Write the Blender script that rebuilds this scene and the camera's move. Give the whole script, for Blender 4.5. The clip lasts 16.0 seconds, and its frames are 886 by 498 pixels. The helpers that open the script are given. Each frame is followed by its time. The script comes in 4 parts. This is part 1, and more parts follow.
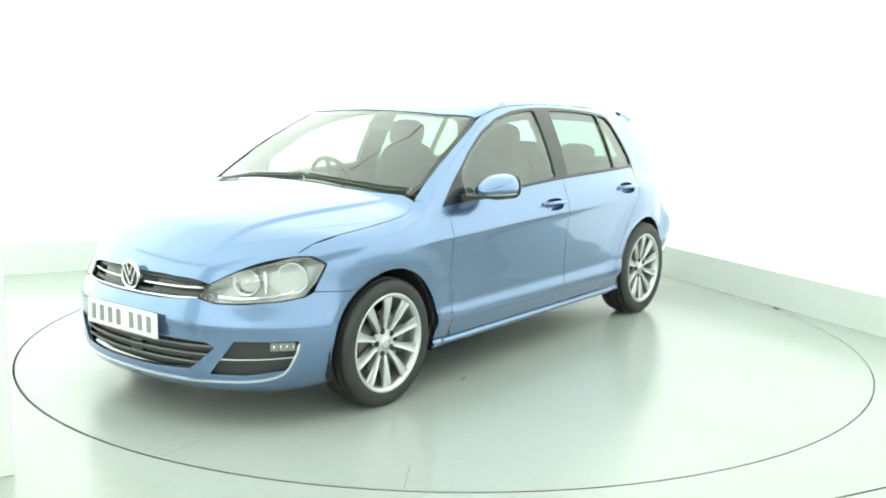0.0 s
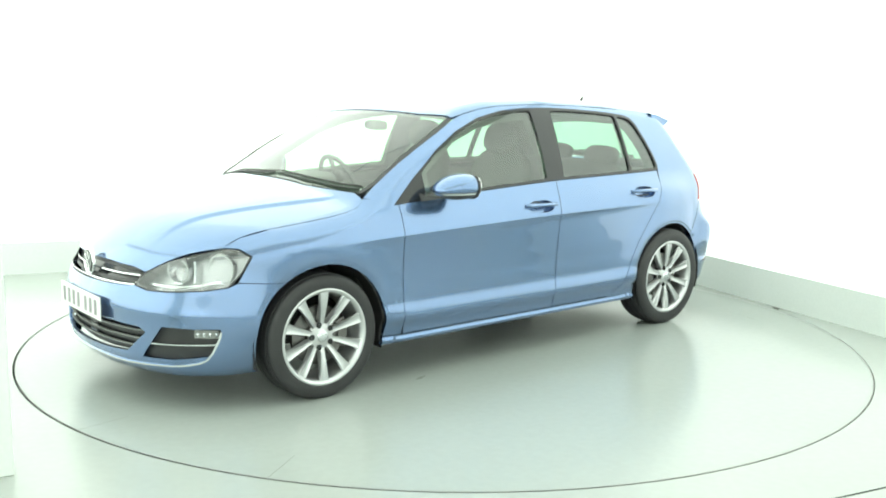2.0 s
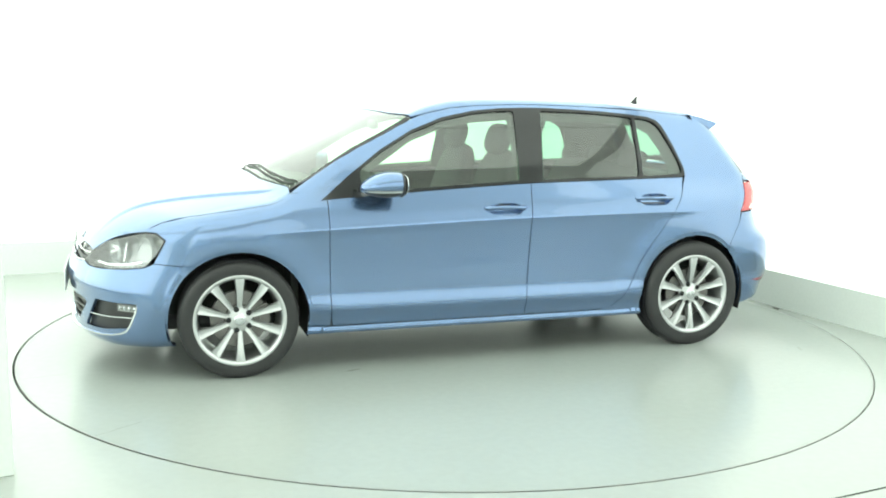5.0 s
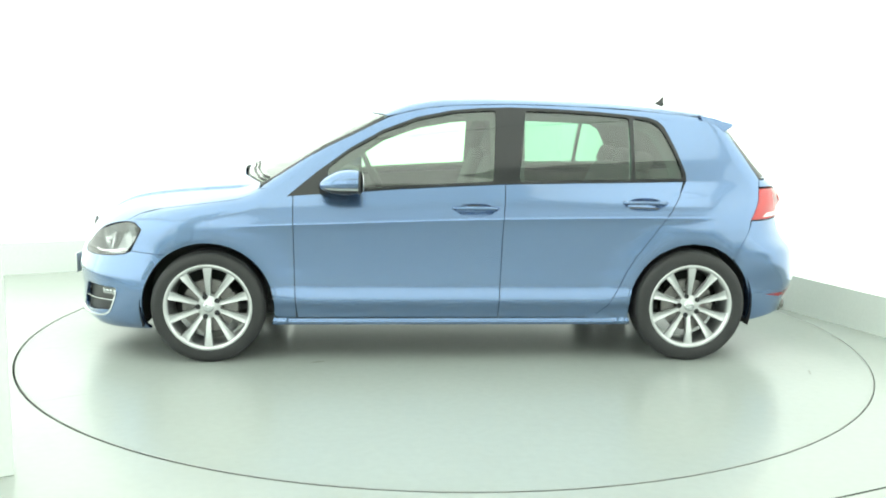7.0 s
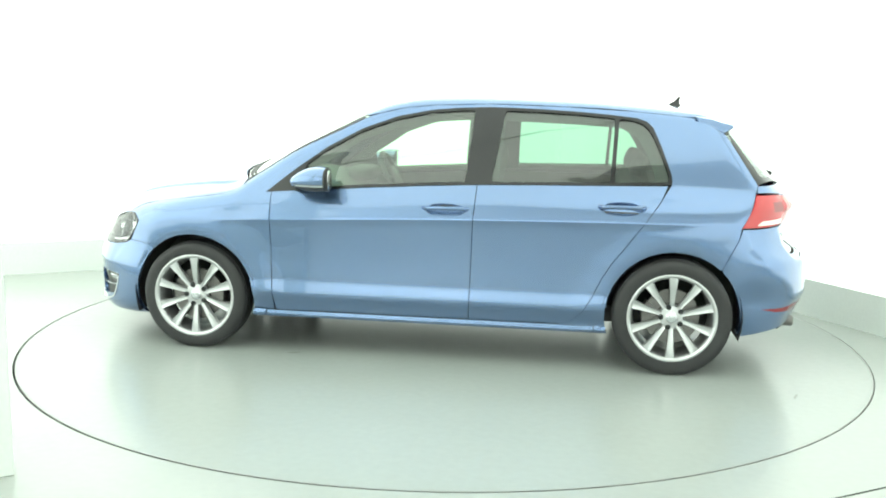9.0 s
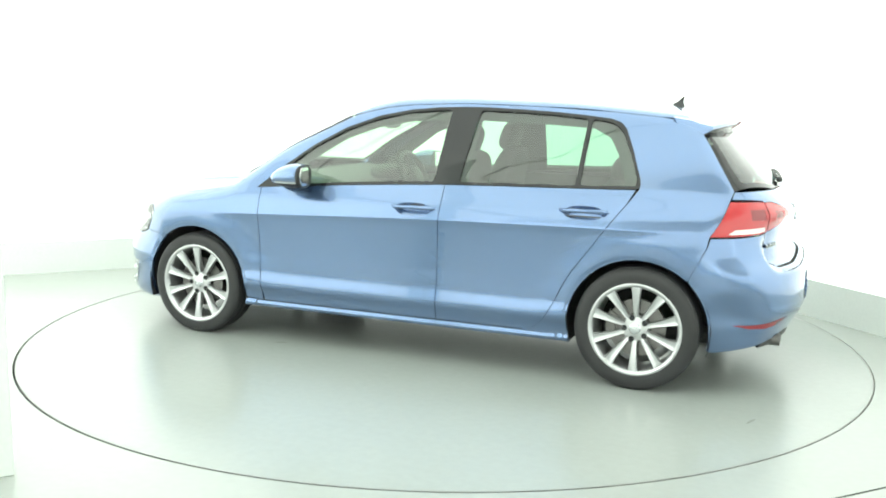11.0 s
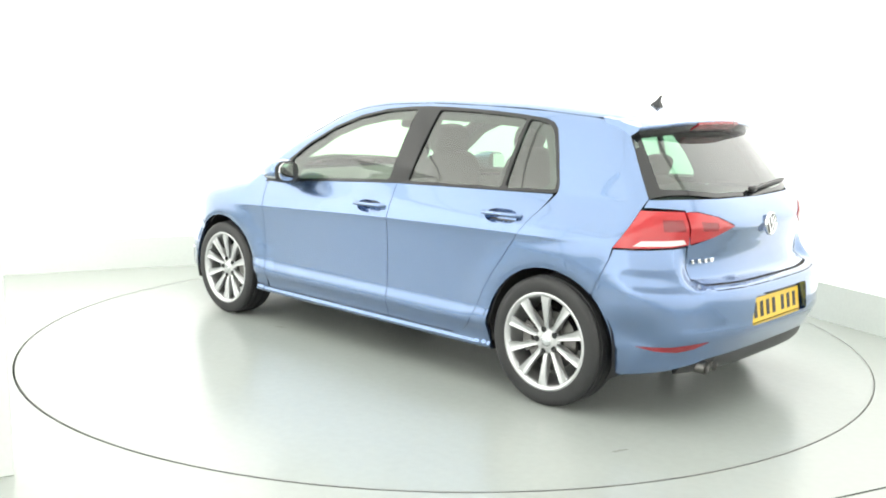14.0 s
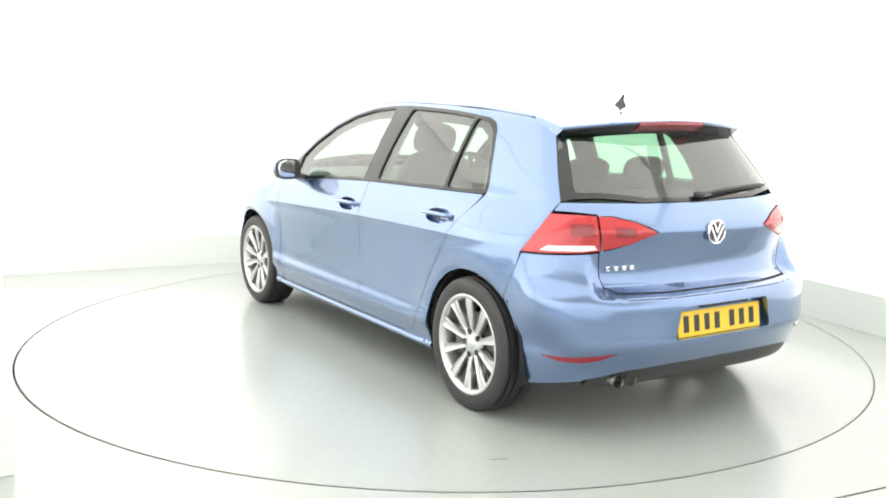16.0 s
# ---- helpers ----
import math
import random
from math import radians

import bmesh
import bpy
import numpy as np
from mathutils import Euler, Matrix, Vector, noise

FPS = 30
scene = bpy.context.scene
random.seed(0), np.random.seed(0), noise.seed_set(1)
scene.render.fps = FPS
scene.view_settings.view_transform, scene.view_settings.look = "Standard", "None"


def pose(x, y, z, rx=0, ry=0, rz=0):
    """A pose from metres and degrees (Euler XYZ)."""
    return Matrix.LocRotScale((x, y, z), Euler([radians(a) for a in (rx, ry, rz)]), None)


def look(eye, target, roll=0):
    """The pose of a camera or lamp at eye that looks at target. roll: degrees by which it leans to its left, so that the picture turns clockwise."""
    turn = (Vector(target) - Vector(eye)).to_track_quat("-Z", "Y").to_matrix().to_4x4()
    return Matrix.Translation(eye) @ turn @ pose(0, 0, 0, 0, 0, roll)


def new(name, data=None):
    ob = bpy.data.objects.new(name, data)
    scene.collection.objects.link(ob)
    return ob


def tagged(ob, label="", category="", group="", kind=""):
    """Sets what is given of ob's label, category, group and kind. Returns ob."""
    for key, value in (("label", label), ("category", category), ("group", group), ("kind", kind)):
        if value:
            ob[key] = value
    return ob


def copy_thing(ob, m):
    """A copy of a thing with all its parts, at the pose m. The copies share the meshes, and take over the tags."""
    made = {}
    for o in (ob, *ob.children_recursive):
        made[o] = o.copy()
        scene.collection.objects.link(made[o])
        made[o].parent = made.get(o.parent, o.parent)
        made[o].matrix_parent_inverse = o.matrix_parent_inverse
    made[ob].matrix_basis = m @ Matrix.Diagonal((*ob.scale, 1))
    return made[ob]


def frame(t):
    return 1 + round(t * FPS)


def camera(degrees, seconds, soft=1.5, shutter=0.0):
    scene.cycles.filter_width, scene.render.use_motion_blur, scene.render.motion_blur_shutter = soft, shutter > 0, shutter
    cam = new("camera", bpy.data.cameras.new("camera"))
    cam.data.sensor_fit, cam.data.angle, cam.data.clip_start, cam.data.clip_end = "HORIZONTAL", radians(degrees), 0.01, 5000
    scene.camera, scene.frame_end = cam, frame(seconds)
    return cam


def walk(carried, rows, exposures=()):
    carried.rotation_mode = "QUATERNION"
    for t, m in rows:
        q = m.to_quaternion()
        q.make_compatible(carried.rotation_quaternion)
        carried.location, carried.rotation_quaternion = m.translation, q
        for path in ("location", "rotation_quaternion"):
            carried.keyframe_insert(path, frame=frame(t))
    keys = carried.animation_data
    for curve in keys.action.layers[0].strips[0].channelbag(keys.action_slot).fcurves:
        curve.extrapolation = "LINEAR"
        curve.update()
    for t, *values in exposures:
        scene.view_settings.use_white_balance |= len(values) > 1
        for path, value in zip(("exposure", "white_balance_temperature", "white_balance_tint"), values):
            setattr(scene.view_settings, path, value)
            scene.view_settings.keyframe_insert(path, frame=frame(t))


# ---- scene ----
import mathutils
import mathutils.geometry

# ---- camera: it stands still beside a turntable
cam = camera(50.4, 16.0, soft=1.9)
EYE = (0, -5.712, 1.424)
AIM = look(EYE, (-0.00024, -4.7245, 1.2664), 1.07)
walk(cam, [(0, AIM), (16, AIM)],
     exposures=[(0, -0.6, 6600, -9), (9, -0.6, 6600, -8), (12.5, -0.55, 6680, 1), (16, -0.5, 6850, 9.5)])

# ---- light: a white studio with translucent walls lit from behind and soft boxes overhead; the glow of the unseen west and south walls is added
world = bpy.data.worlds.new("studio_world")
scene.world = world
world.use_nodes = True
world.node_tree.nodes["Background"].inputs[0].default_value = (1, 1, 1, 1)
world.node_tree.nodes["Background"].inputs[1].default_value = 0.0
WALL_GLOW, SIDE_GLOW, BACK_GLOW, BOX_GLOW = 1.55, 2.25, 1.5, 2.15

# the turning: seconds and degrees of the turntable
TURN = [(0, 232.53), (0.5, 230.54), (1, 227.32), (1.5, 223.77), (2, 220.2), (2.5, 216.65), (3, 213.11), (3.5, 209.59), (4, 206.04), (4.5, 202.51), (5, 198.98), (5.5, 195.44), (6, 191.91), (6.5, 188.38), (7, 184.92), (7.5, 181.54), (8, 178.21), (8.5, 174.88), (9, 171.53), (9.5, 168.08), (10, 164.61), (10.5, 161.13), (11, 157.66), (11.5, 154.18), (12, 150.68), (12.5, 147.18), (13, 143.67), (13.5, 140.15), (14, 136.63), (14.5, 133.15), (15, 129.67), (15.5, 126.16), (16, 122.63)]
CAR_X, CAR_Y = -0.005, -0.141

# ---- materials
def material(name, colour, rough=0.5, metal=0.0, coat=0.0, bump=0.0, scale=60.0, vary=0.0, spec=0.5):
    """A principled material with a little uneven colour, gloss and relief at two scales."""
    m = bpy.data.materials.new(name)
    m.use_nodes = True
    n, l = m.node_tree.nodes, m.node_tree.links
    b = n["Principled BSDF"]
    b.inputs["Base Color"].default_value = (*colour, 1)
    b.inputs["Roughness"].default_value = rough
    b.inputs["Metallic"].default_value = metal
    b.inputs["Coat Weight"].default_value = coat
    b.inputs["Coat Roughness"].default_value = 0.03
    b.inputs["Specular IOR Level"].default_value = spec
    co = n.new("ShaderNodeTexCoord")
    if vary > 0:
        big, fine = n.new("ShaderNodeTexNoise"), n.new("ShaderNodeTexNoise")
        big.inputs["Scale"].default_value, fine.inputs["Scale"].default_value = 1.3, scale
        big.inputs["Detail"].default_value = 6
        add = n.new("ShaderNodeMath")
        add.operation = "ADD"
        ramp = n.new("ShaderNodeMapRange")
        ramp.inputs[1].default_value, ramp.inputs[2].default_value = 0.6, 1.4
        ramp.inputs[3].default_value, ramp.inputs[4].default_value = 1 - vary, 1 + vary
        mul = n.new("ShaderNodeMix")
        mul.data_type, mul.blend_type = "RGBA", "MULTIPLY"
        mul.inputs[0].default_value = 1
        mul.inputs[6].default_value = (*colour, 1)
        for tex in (big, fine):
            l.new(co.outputs["Object"], tex.inputs["Vector"])
        l.new(big.outputs[0], add.inputs[0])
        l.new(fine.outputs[0], add.inputs[1])
        l.new(add.outputs[0], ramp.inputs[0])
        l.new(ramp.outputs[0], mul.inputs[7])
        l.new(mul.outputs[2], b.inputs["Base Color"])
        r2 = n.new("ShaderNodeMapRange")
        r2.inputs[1].default_value, r2.inputs[2].default_value = 0.3, 0.7
        r2.inputs[3].default_value, r2.inputs[4].default_value = max(rough * (1 - vary), 0.01), min(rough * (1 + vary), 1)
        l.new(big.outputs[0], r2.inputs[0])
        l.new(r2.outputs[0], b.inputs["Roughness"])
    if bump > 0:
        tex, bm_ = n.new("ShaderNodeTexNoise"), n.new("ShaderNodeBump")
        tex.inputs["Scale"].default_value = scale
        bm_.inputs["Strength"].default_value, bm_.inputs["Distance"].default_value = bump, 0.002
        l.new(co.outputs["Object"], tex.inputs["Vector"])
        l.new(tex.outputs[0], bm_.inputs["Height"])
        l.new(bm_.outputs[0], b.inputs["Normal"])
    return m


def paint_material(name, colour):
    """Metallic car paint: flakes under a clear coat."""
    m = material(name, colour, 0.25, 0.90, 1.0)
    n, l = m.node_tree.nodes, m.node_tree.links
    b = n["Principled BSDF"]
    b.inputs["Coat IOR"].default_value = 1.7
    b.inputs["Coat Roughness"].default_value = 0.02
    co, vor, rng, mul = n.new("ShaderNodeTexCoord"), n.new("ShaderNodeTexVoronoi"), n.new("ShaderNodeMapRange"), n.new("ShaderNodeMix")
    vor.inputs["Scale"].default_value = 900
    rng.inputs[3].default_value, rng.inputs[4].default_value = 0.86, 1.14
    mul.data_type, mul.blend_type = "RGBA", "MULTIPLY"
    mul.inputs[0].default_value = 1
    mul.inputs[6].default_value = (*colour, 1)
    l.new(co.outputs["Object"], vor.inputs["Vector"])
    l.new(vor.outputs["Color"], rng.inputs[0])
    l.new(rng.outputs[0], mul.inputs[7])
    l.new(mul.outputs[2], b.inputs["Base Color"])
    return m


def glass_material(name, tint, gloss=1.0):
    """A thin pane: tinted see-through with a mirror gloss."""
    m = bpy.data.materials.new(name)
    m.use_nodes = True
    n, l = m.node_tree.nodes, m.node_tree.links
    n.remove(n["Principled BSDF"])
    clear, mirror, mix, edge = n.new("ShaderNodeBsdfTransparent"), n.new("ShaderNodeBsdfGlossy"), n.new("ShaderNodeMixShader"), n.new("ShaderNodeLayerWeight")
    clear.inputs[0].default_value = (*tint, 1)
    mirror.inputs[0].default_value = (gloss, gloss, gloss, 1)
    mirror.inputs["Roughness"].default_value = 0.02
    edge.inputs[0].default_value = 0.5
    power, line = n.new("ShaderNodeMath"), n.new("ShaderNodeMath")
    power.operation, line.operation = "POWER", "MULTIPLY_ADD"
    power.inputs[1].default_value = 4.5
    line.inputs[1].default_value, line.inputs[2].default_value = 0.89, 0.105
    l.new(edge.outputs["Facing"], power.inputs[0])
    l.new(power.outputs[0], line.inputs[0])
    l.new(line.outputs[0], mix.inputs[0])
    l.new(clear.outputs[0], mix.inputs[1])
    l.new(mirror.outputs[0], mix.inputs[2])
    l.new(mix.outputs[0], n["Material Output"].inputs[0])
    return m


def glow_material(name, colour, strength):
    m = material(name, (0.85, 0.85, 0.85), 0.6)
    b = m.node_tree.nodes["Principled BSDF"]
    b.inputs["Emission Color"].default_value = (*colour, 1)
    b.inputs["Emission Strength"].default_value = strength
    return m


PAINT = paint_material("metallic_blue_paint", (0.125, 0.202, 0.368))
FLOOR = material("painted_studio_floor", (0.37, 0.395, 0.375), 0.24, vary=0.03, scale=24, bump=0.006)
DISC = material("painted_turntable", (0.36, 0.387, 0.37), 0.22, vary=0.035, scale=24, bump=0.006)
PLINTH = material("painted_plinth", (0.70, 0.74, 0.71), 0.45, vary=0.04)
WHITE = material("white_plaster", (0.82, 0.82, 0.80), 0.7, vary=0.03)
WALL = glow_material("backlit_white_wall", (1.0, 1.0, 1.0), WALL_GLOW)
# west and south walls stay out of view; their glow is added to brighten the car's sides
SIDE_WALL = glow_material("unseen_side_wall_added_glow", (1.0, 1.0, 1.0), SIDE_GLOW)
BACK_WALL = glow_material("unseen_back_wall_added_glow", (1.0, 1.0, 1.0), BACK_GLOW)
BOX = glow_material("soft_box_diffuser", (1.0, 0.99, 0.96), BOX_GLOW)
GAP = material("dark_gap", (0.03, 0.035, 0.03), 0.8)
BLACK = material("black_plastic", (0.03, 0.031, 0.032), 0.42, bump=0.15, scale=400, vary=0.1)
TRIM = material("gloss_black_trim", (0.012, 0.013, 0.015), 0.09, spec=0.5)
LINER = material("wheel_arch_felt", (0.022, 0.022, 0.023), 0.9, vary=0.2)
RUBBER = material("tyre_rubber", (0.024, 0.0245, 0.026), 0.58, bump=0.2, scale=200, vary=0.15)
ALLOY = material("silver_alloy", (0.54, 0.55, 0.56), 0.30, 0.8, 0.5)
STEEL = material("brake_steel", (0.17, 0.165, 0.16), 0.35, 1.0, vary=0.15, scale=120)
CHROME = material("chrome", (0.80, 0.81, 0.82), 0.08, 1.0)
SATIN = material("satin_chrome", (0.62, 0.64, 0.66), 0.25, 1.0)
HOUSING = material("lamp_housing", (0.42, 0.43, 0.44), 0.24, 0.7)
RED = material("red_lamp_plastic", (0.46, 0.022, 0.03), 0.12, coat=0.6)
RED_DARK = material("dark_red_lamp_plastic", (0.23, 0.012, 0.02), 0.15, coat=0.6)
CLEAR_LENS = material("white_lamp_plastic", (0.75, 0.72, 0.72), 0.2, coat=0.6)
CLOTH = material("dark_grey_cloth", (0.05, 0.051, 0.053), 0.9, vary=0.2, scale=150, bump=0.3)
CABIN = material("grey_cabin_plastic", (0.085, 0.087, 0.085), 0.7, vary=0.1, scale=200)
HEADLINER = material("pale_headlining", (0.45, 0.45, 0.42), 0.9, vary=0.05)
YELLOW = material("yellow_plate", (0.80, 0.52, 0.02), 0.35)
PLATE = material("white_plate", (0.82, 0.83, 0.82), 0.35)
INK = material("black_ink", (0.015, 0.015, 0.015), 0.5)
GLASS = glass_material("clear_glass", (0.70, 0.86, 0.72))
PRIVACY = glass_material("tinted_glass", (0.42, 0.61, 0.49))
LENS = glass_material("clear_lens", (0.95, 0.96, 0.96), 0.6)
ORANGE = material("amber_bulb", (0.8, 0.3, 0.03), 0.3)
EDGE = material("dark_edge_metal", (0.30, 0.31, 0.30), 0.5, 0.5)
SCUFF = material("rubber_scuff", (0.16, 0.165, 0.155), 0.7, vary=0.3)
# black plate ink with the glare on it put into the colour
GLARE_INK = material("ink_greyed_by_glare", (0.24, 0.24, 0.24), 0.3)


# ---- the car's body as one smooth solid: x forward, y to its left side, z up, metres
def curve(*knots):
    """A smooth monotone curve through knots (a, b)."""
    xs, ys = np.array([k[0] for k in knots], float), np.array([k[1] for k in knots], float)
    h, d = np.diff(xs), np.diff(ys) / np.diff(xs)
    m = np.zeros(len(xs))
    m[0], m[-1] = d[0], d[-1]
    for i in range(1, len(xs) - 1):
        if d[i - 1] * d[i] > 0:
            w1, w2 = 2 * h[i] + h[i - 1], h[i] + 2 * h[i - 1]
            m[i] = (w1 + w2) / (w1 / d[i - 1] + w2 / d[i])

    def at(x):
        x = np.clip(x, xs[0], xs[-1])
        i = np.clip(np.searchsorted(xs, x) - 1, 0, len(h) - 1)
        t = (x - xs[i]) / h[i]
        return (ys[i] * (1 + 2 * t) * (1 - t) ** 2 + m[i] * h[i] * t * (1 - t) ** 2
                + ys[i + 1] * t * t * (3 - 2 * t) + m[i + 1] * h[i] * t * t * (t - 1))
    return at


def smax(a, b, k):
    h = np.maximum(k - np.abs(a - b), 0) / k
    return np.maximum(a, b) + h * h * k * 0.25


def step(a, b, x):
    t = np.clip((x - a) / (b - a), 0, 1)
    return t * t * (3 - 2 * t)


AXLE = 1.3185


def hub_z(ax):
    """Height of a wheel's centre: the nose sits a little lower."""
    return .301 if ax > 0 else .309


UPPER = ((.80, .861), (.85, .846), (.91, .825), (.975, .802), (1.0, .792), (1.10, .752), (1.20, .704), (1.30, .650), (1.36, .612), (1.42, .57), (1.55, .47))
# the flank between the wheels, with sill, lower swelling and shoulder crease, and the plain flank towards the ends
SIDE = curve((.10, .70), (.15, .762), (.185, .803), (.205, .824), (.217, .8345), (.226, .835), (.238, .826), (.252, .828), (.295, .839), (.325, .8525), (.342, .855), (.36, .8535), (.42, .8445),
             (.50, .8445), (.60, .848), (.70, .8555), (.755, .8615), (.772, .8655), (.7785, .8665), (.785, .8655), *UPPER)
PLAIN = curve((.10, .70), (.15, .765), (.20, .815), (.25, .838), (.30, .847), (.36, .850), (.42, .848), (.50, .849), (.60, .854), (.70, .860), (.76, .863), *UPPER)
CREASE = curve((-2.1, .81), (-1.3, .805), (-.3, .790), (.9, .750), (1.3, .735), (2.1, .70))
BODY_TAPER = curve((-2.15, -.17), (-1.95, -.105), (-1.65, -.05), (-1.4, -.012), (-1.2, .0), (0, .003), (1.2, .0), (1.38, -.004), (1.5, -.016), (1.65, -.054), (1.8, -.108), (2.0, -.19), (2.2, -.27))
TOP_TAPER = curve((-2.0, -.17), (-1.74, -.104), (-1.55, -.078), (-1.28, -.05), (-.9, -.018), (-.2, 0), (.5, -.005), (.9, -.02), (1.2, -.05))
ROOF = curve((-2.0, 1.30), (-1.79, 1.345), (-1.5, 1.388), (-1.2, 1.424), (-.8, 1.452), (-.3, 1.464), (.05, 1.457), (.25, 1.431), (.42, 1.379), (.7, 1.245), (1.0, 1.090), (1.12, 1.025), (1.165, 1.001),
             (1.20, .989), (1.35, .968), (1.6, .921), (1.8, .870), (1.95, .812), (2.05, .742), (2.12, .63), (2.2, .45))
NOSE = curve((.10, 1.98), (.15, 2.075), (.18, 2.118), (.21, 2.138), (.24, 2.143), (.30, 2.146), (.38, 2.149), (.43, 2.152), (.465, 2.160), (.50, 2.156), (.56, 2.138), (.60, 2.112), (.64, 2.092), (.70, 2.072), (.76, 2.03), (.9, 1.9))
TAIL = curve((.15, -1.90), (.20, -1.975), (.26, -2.025), (.30, -2.035), (.36, -2.062), (.405, -2.083), (.425, -2.089), (.45, -2.087), (.52, -2.085), (.585, -2.082), (.612, -2.068), (.632, -2.005), (.645, -1.980), (.66, -1.962), (.72, -1.955), (.80, -1.968), (.865, -1.987), (.88, -1.993),
             (.893, -1.990), (.93, -1.968), (.985, -1.925), (1.02, -1.890), (1.15, -1.768), (1.28, -1.65), (1.34, -1.59), (1.5, -1.40))


# the rear corners, outboard of the tailgate, where the bumper runs up to the lamps without a shelf
TAIL_OUT = curve((.15, -1.90), (.20, -1.975), (.26, -2.025), (.30, -2.035), (.36, -2.062), (.405, -2.083), (.425, -2.089), (.45, -2.087), (.52, -2.085), (.585, -2.078), (.62, -2.066), (.66, -2.045), (.72, -2.014), (.80, -1.988),
                 (.88, -1.983), (.93, -1.966), (.985, -1.925), (1.02, -1.890), (1.15, -1.768), (1.28, -1.65), (1.34, -1.59), (1.5, -1.40))


def half_width(x, z):
    zz = z - (CREASE(x) - .778) * step(.5, .72, z) * (1 - step(.86, 1.0, z))
    up = step(.84, 1.0, z)
    low = 1 - .42 * (1 - step(.40, .62, z)) * step(1.35, 1.6, x)
    end = step(.95, 1.25, x) + step(-1.22, -1.60, x)
    w = SIDE(zz) * (1 - end) + PLAIN(z) * end + BODY_TAPER(x) * (1 - up) * low + TOP_TAPER(x) * up
    w = w + .052 * step(-1.55, -1.82, x) * step(.38, .55, z) * (1 - step(.60, .86, z))
    for ax in (AXLE, -AXLE):
        r = np.hypot(x - ax, z - hub_z(ax))
        w = w + .013 * (1 - step(.37, .56, r)) * (1 - step(.74, .86, z)) * step(.24, .40, z) - .004 * (1 - step(.356, .372, r)) * step(.24, .34, z)
    return w


def top(x, y):
    crown = .054 + .018 * step(.8, 1.3, x) - .012 * step(.42, .7, x) * (1 - step(.7, .95, x)) - .01 * step(-1.2, -1.7, x)
    xs = x + .15 * y * y * step(-.3, .6, x)
    fold = .62 - .235 * step(1.05, 2.0, x)
    return ROOF(xs) - crown * (y / .6) ** 2 * .8 + .012 * (1 - step(fold - .004, fold + .024, np.abs(y))) * step(1.08, 1.2, x) * (1 - step(1.85, 2.03, x))


def solid(p):
    x, y, z = p[..., 0], np.abs(p[..., 1]), p[..., 2]
    f = smax(y - half_width(x, z), z - top(x, y), .05 + .03 * step(.9, 1.4, x))
    chin = 1 - step(.42, .56, z)
    f = smax(f, (x - NOSE(z) + (.45 - .15 * chin) * y ** 2 + (.22 + .18 * chin) * y ** 4) * .9, .10)
    out = step(.55, .67, y)
    f = smax(f, (TAIL(z) * (1 - out) + TAIL_OUT(z) * out + .05 * y ** 2 + (.62 - .14 * (1 - step(.60, .70, z))) * y ** 4 - x) * .9, .07)
    return f


def meet(o, d, far=1.5):
    """The first places at which the rays from o along d meet the solid."""
    o, d = np.broadcast_arrays(np.asarray(o, float), np.asarray(d, float))
    n = int(far / .034)
    lo, hi, found = np.zeros(len(o)), np.full(len(o), far), np.zeros(len(o), bool)
    last = 0.0
    for i in range(1, n + 1):
        s = far * i / n
        now = (solid(o + d * s) < 0) & ~found
        lo[now], hi[now] = last, s
        found |= now
        last = s
    for _ in range(22):
        mid = (lo + hi) / 2
        inside = solid(o + d * mid[:, None]) < 0
        hi, lo = np.where(inside, mid, hi), np.where(inside, lo, mid)
    return o + d * ((lo + hi) / 2)[:, None], found


def normals(p):
    e, g = 1e-4, np.zeros_like(p)
    for k in range(3):
        q = p.copy()
        q[:, k] += e
        r = p.copy()
        r[:, k] -= e
        g[:, k] = solid(q) - solid(r)
    return g / np.maximum(np.linalg.norm(g, axis=1, keepdims=True), 1e-9)


# ---- building blocks
def part(name, bm, mat, parent=None, label=""):
    """Links a bmesh, or a mesh, as one object under a thing or a part."""
    me = bm
    if isinstance(bm, bmesh.types.BMesh):
        me = bpy.data.meshes.new(name)
        bm.to_mesh(me)
        bm.free()
    if mat and not me.materials:
        me.materials.append(mat)
    ob = new(name, me)
    ob.parent = parent
    return tagged(ob, label)


def smooth(bm, degrees=35):
    for f in bm.faces:
        f.smooth = True
    for e in bm.edges:
        if len(e.link_faces) == 2 and e.calc_face_angle(0) > radians(degrees):
            e.smooth = False
    return bm


def block(size, at=(0, 0, 0), bevel=0.0, turn=(0, 0, 0), bm=None):
    bm = bm or bmesh.new()
    m = pose(*at, *turn) @ Matrix.Diagonal((*size, 1))
    got = bmesh.ops.create_cube(bm, size=1, matrix=m)
    if bevel:
        edges = list({e for v in got["verts"] for e in v.link_edges})
        bmesh.ops.bevel(bm, geom=edges, offset=bevel, segments=2, affect="EDGES", profile=0.6)
    return bm


def lathe(profile, n=48, m=None, bm=None, close=False):
    """Turns (radius, along) about the y axis."""
    bm = bm or bmesh.new()
    m = m or Matrix()
    rings = []
    for k in range(n):
        a = 2 * math.pi * k / n
        rings.append([bm.verts.new(m @ Vector((r * math.cos(a), y, r * math.sin(a)))) for r, y in profile])
    idx = list(range(len(profile) - 1)) + ([len(profile) - 1] if close else [])
    for k in range(n):
        a, b = rings[k], rings[(k + 1) % n]
        for i in idx:
            j = (i + 1) % len(profile)
            bm.faces.new((a[i], b[i], b[j], a[j]))
    bmesh.ops.remove_doubles(bm, verts=bm.verts, dist=1e-5)
    bmesh.ops.recalc_face_normals(bm, faces=bm.faces)
    return bm


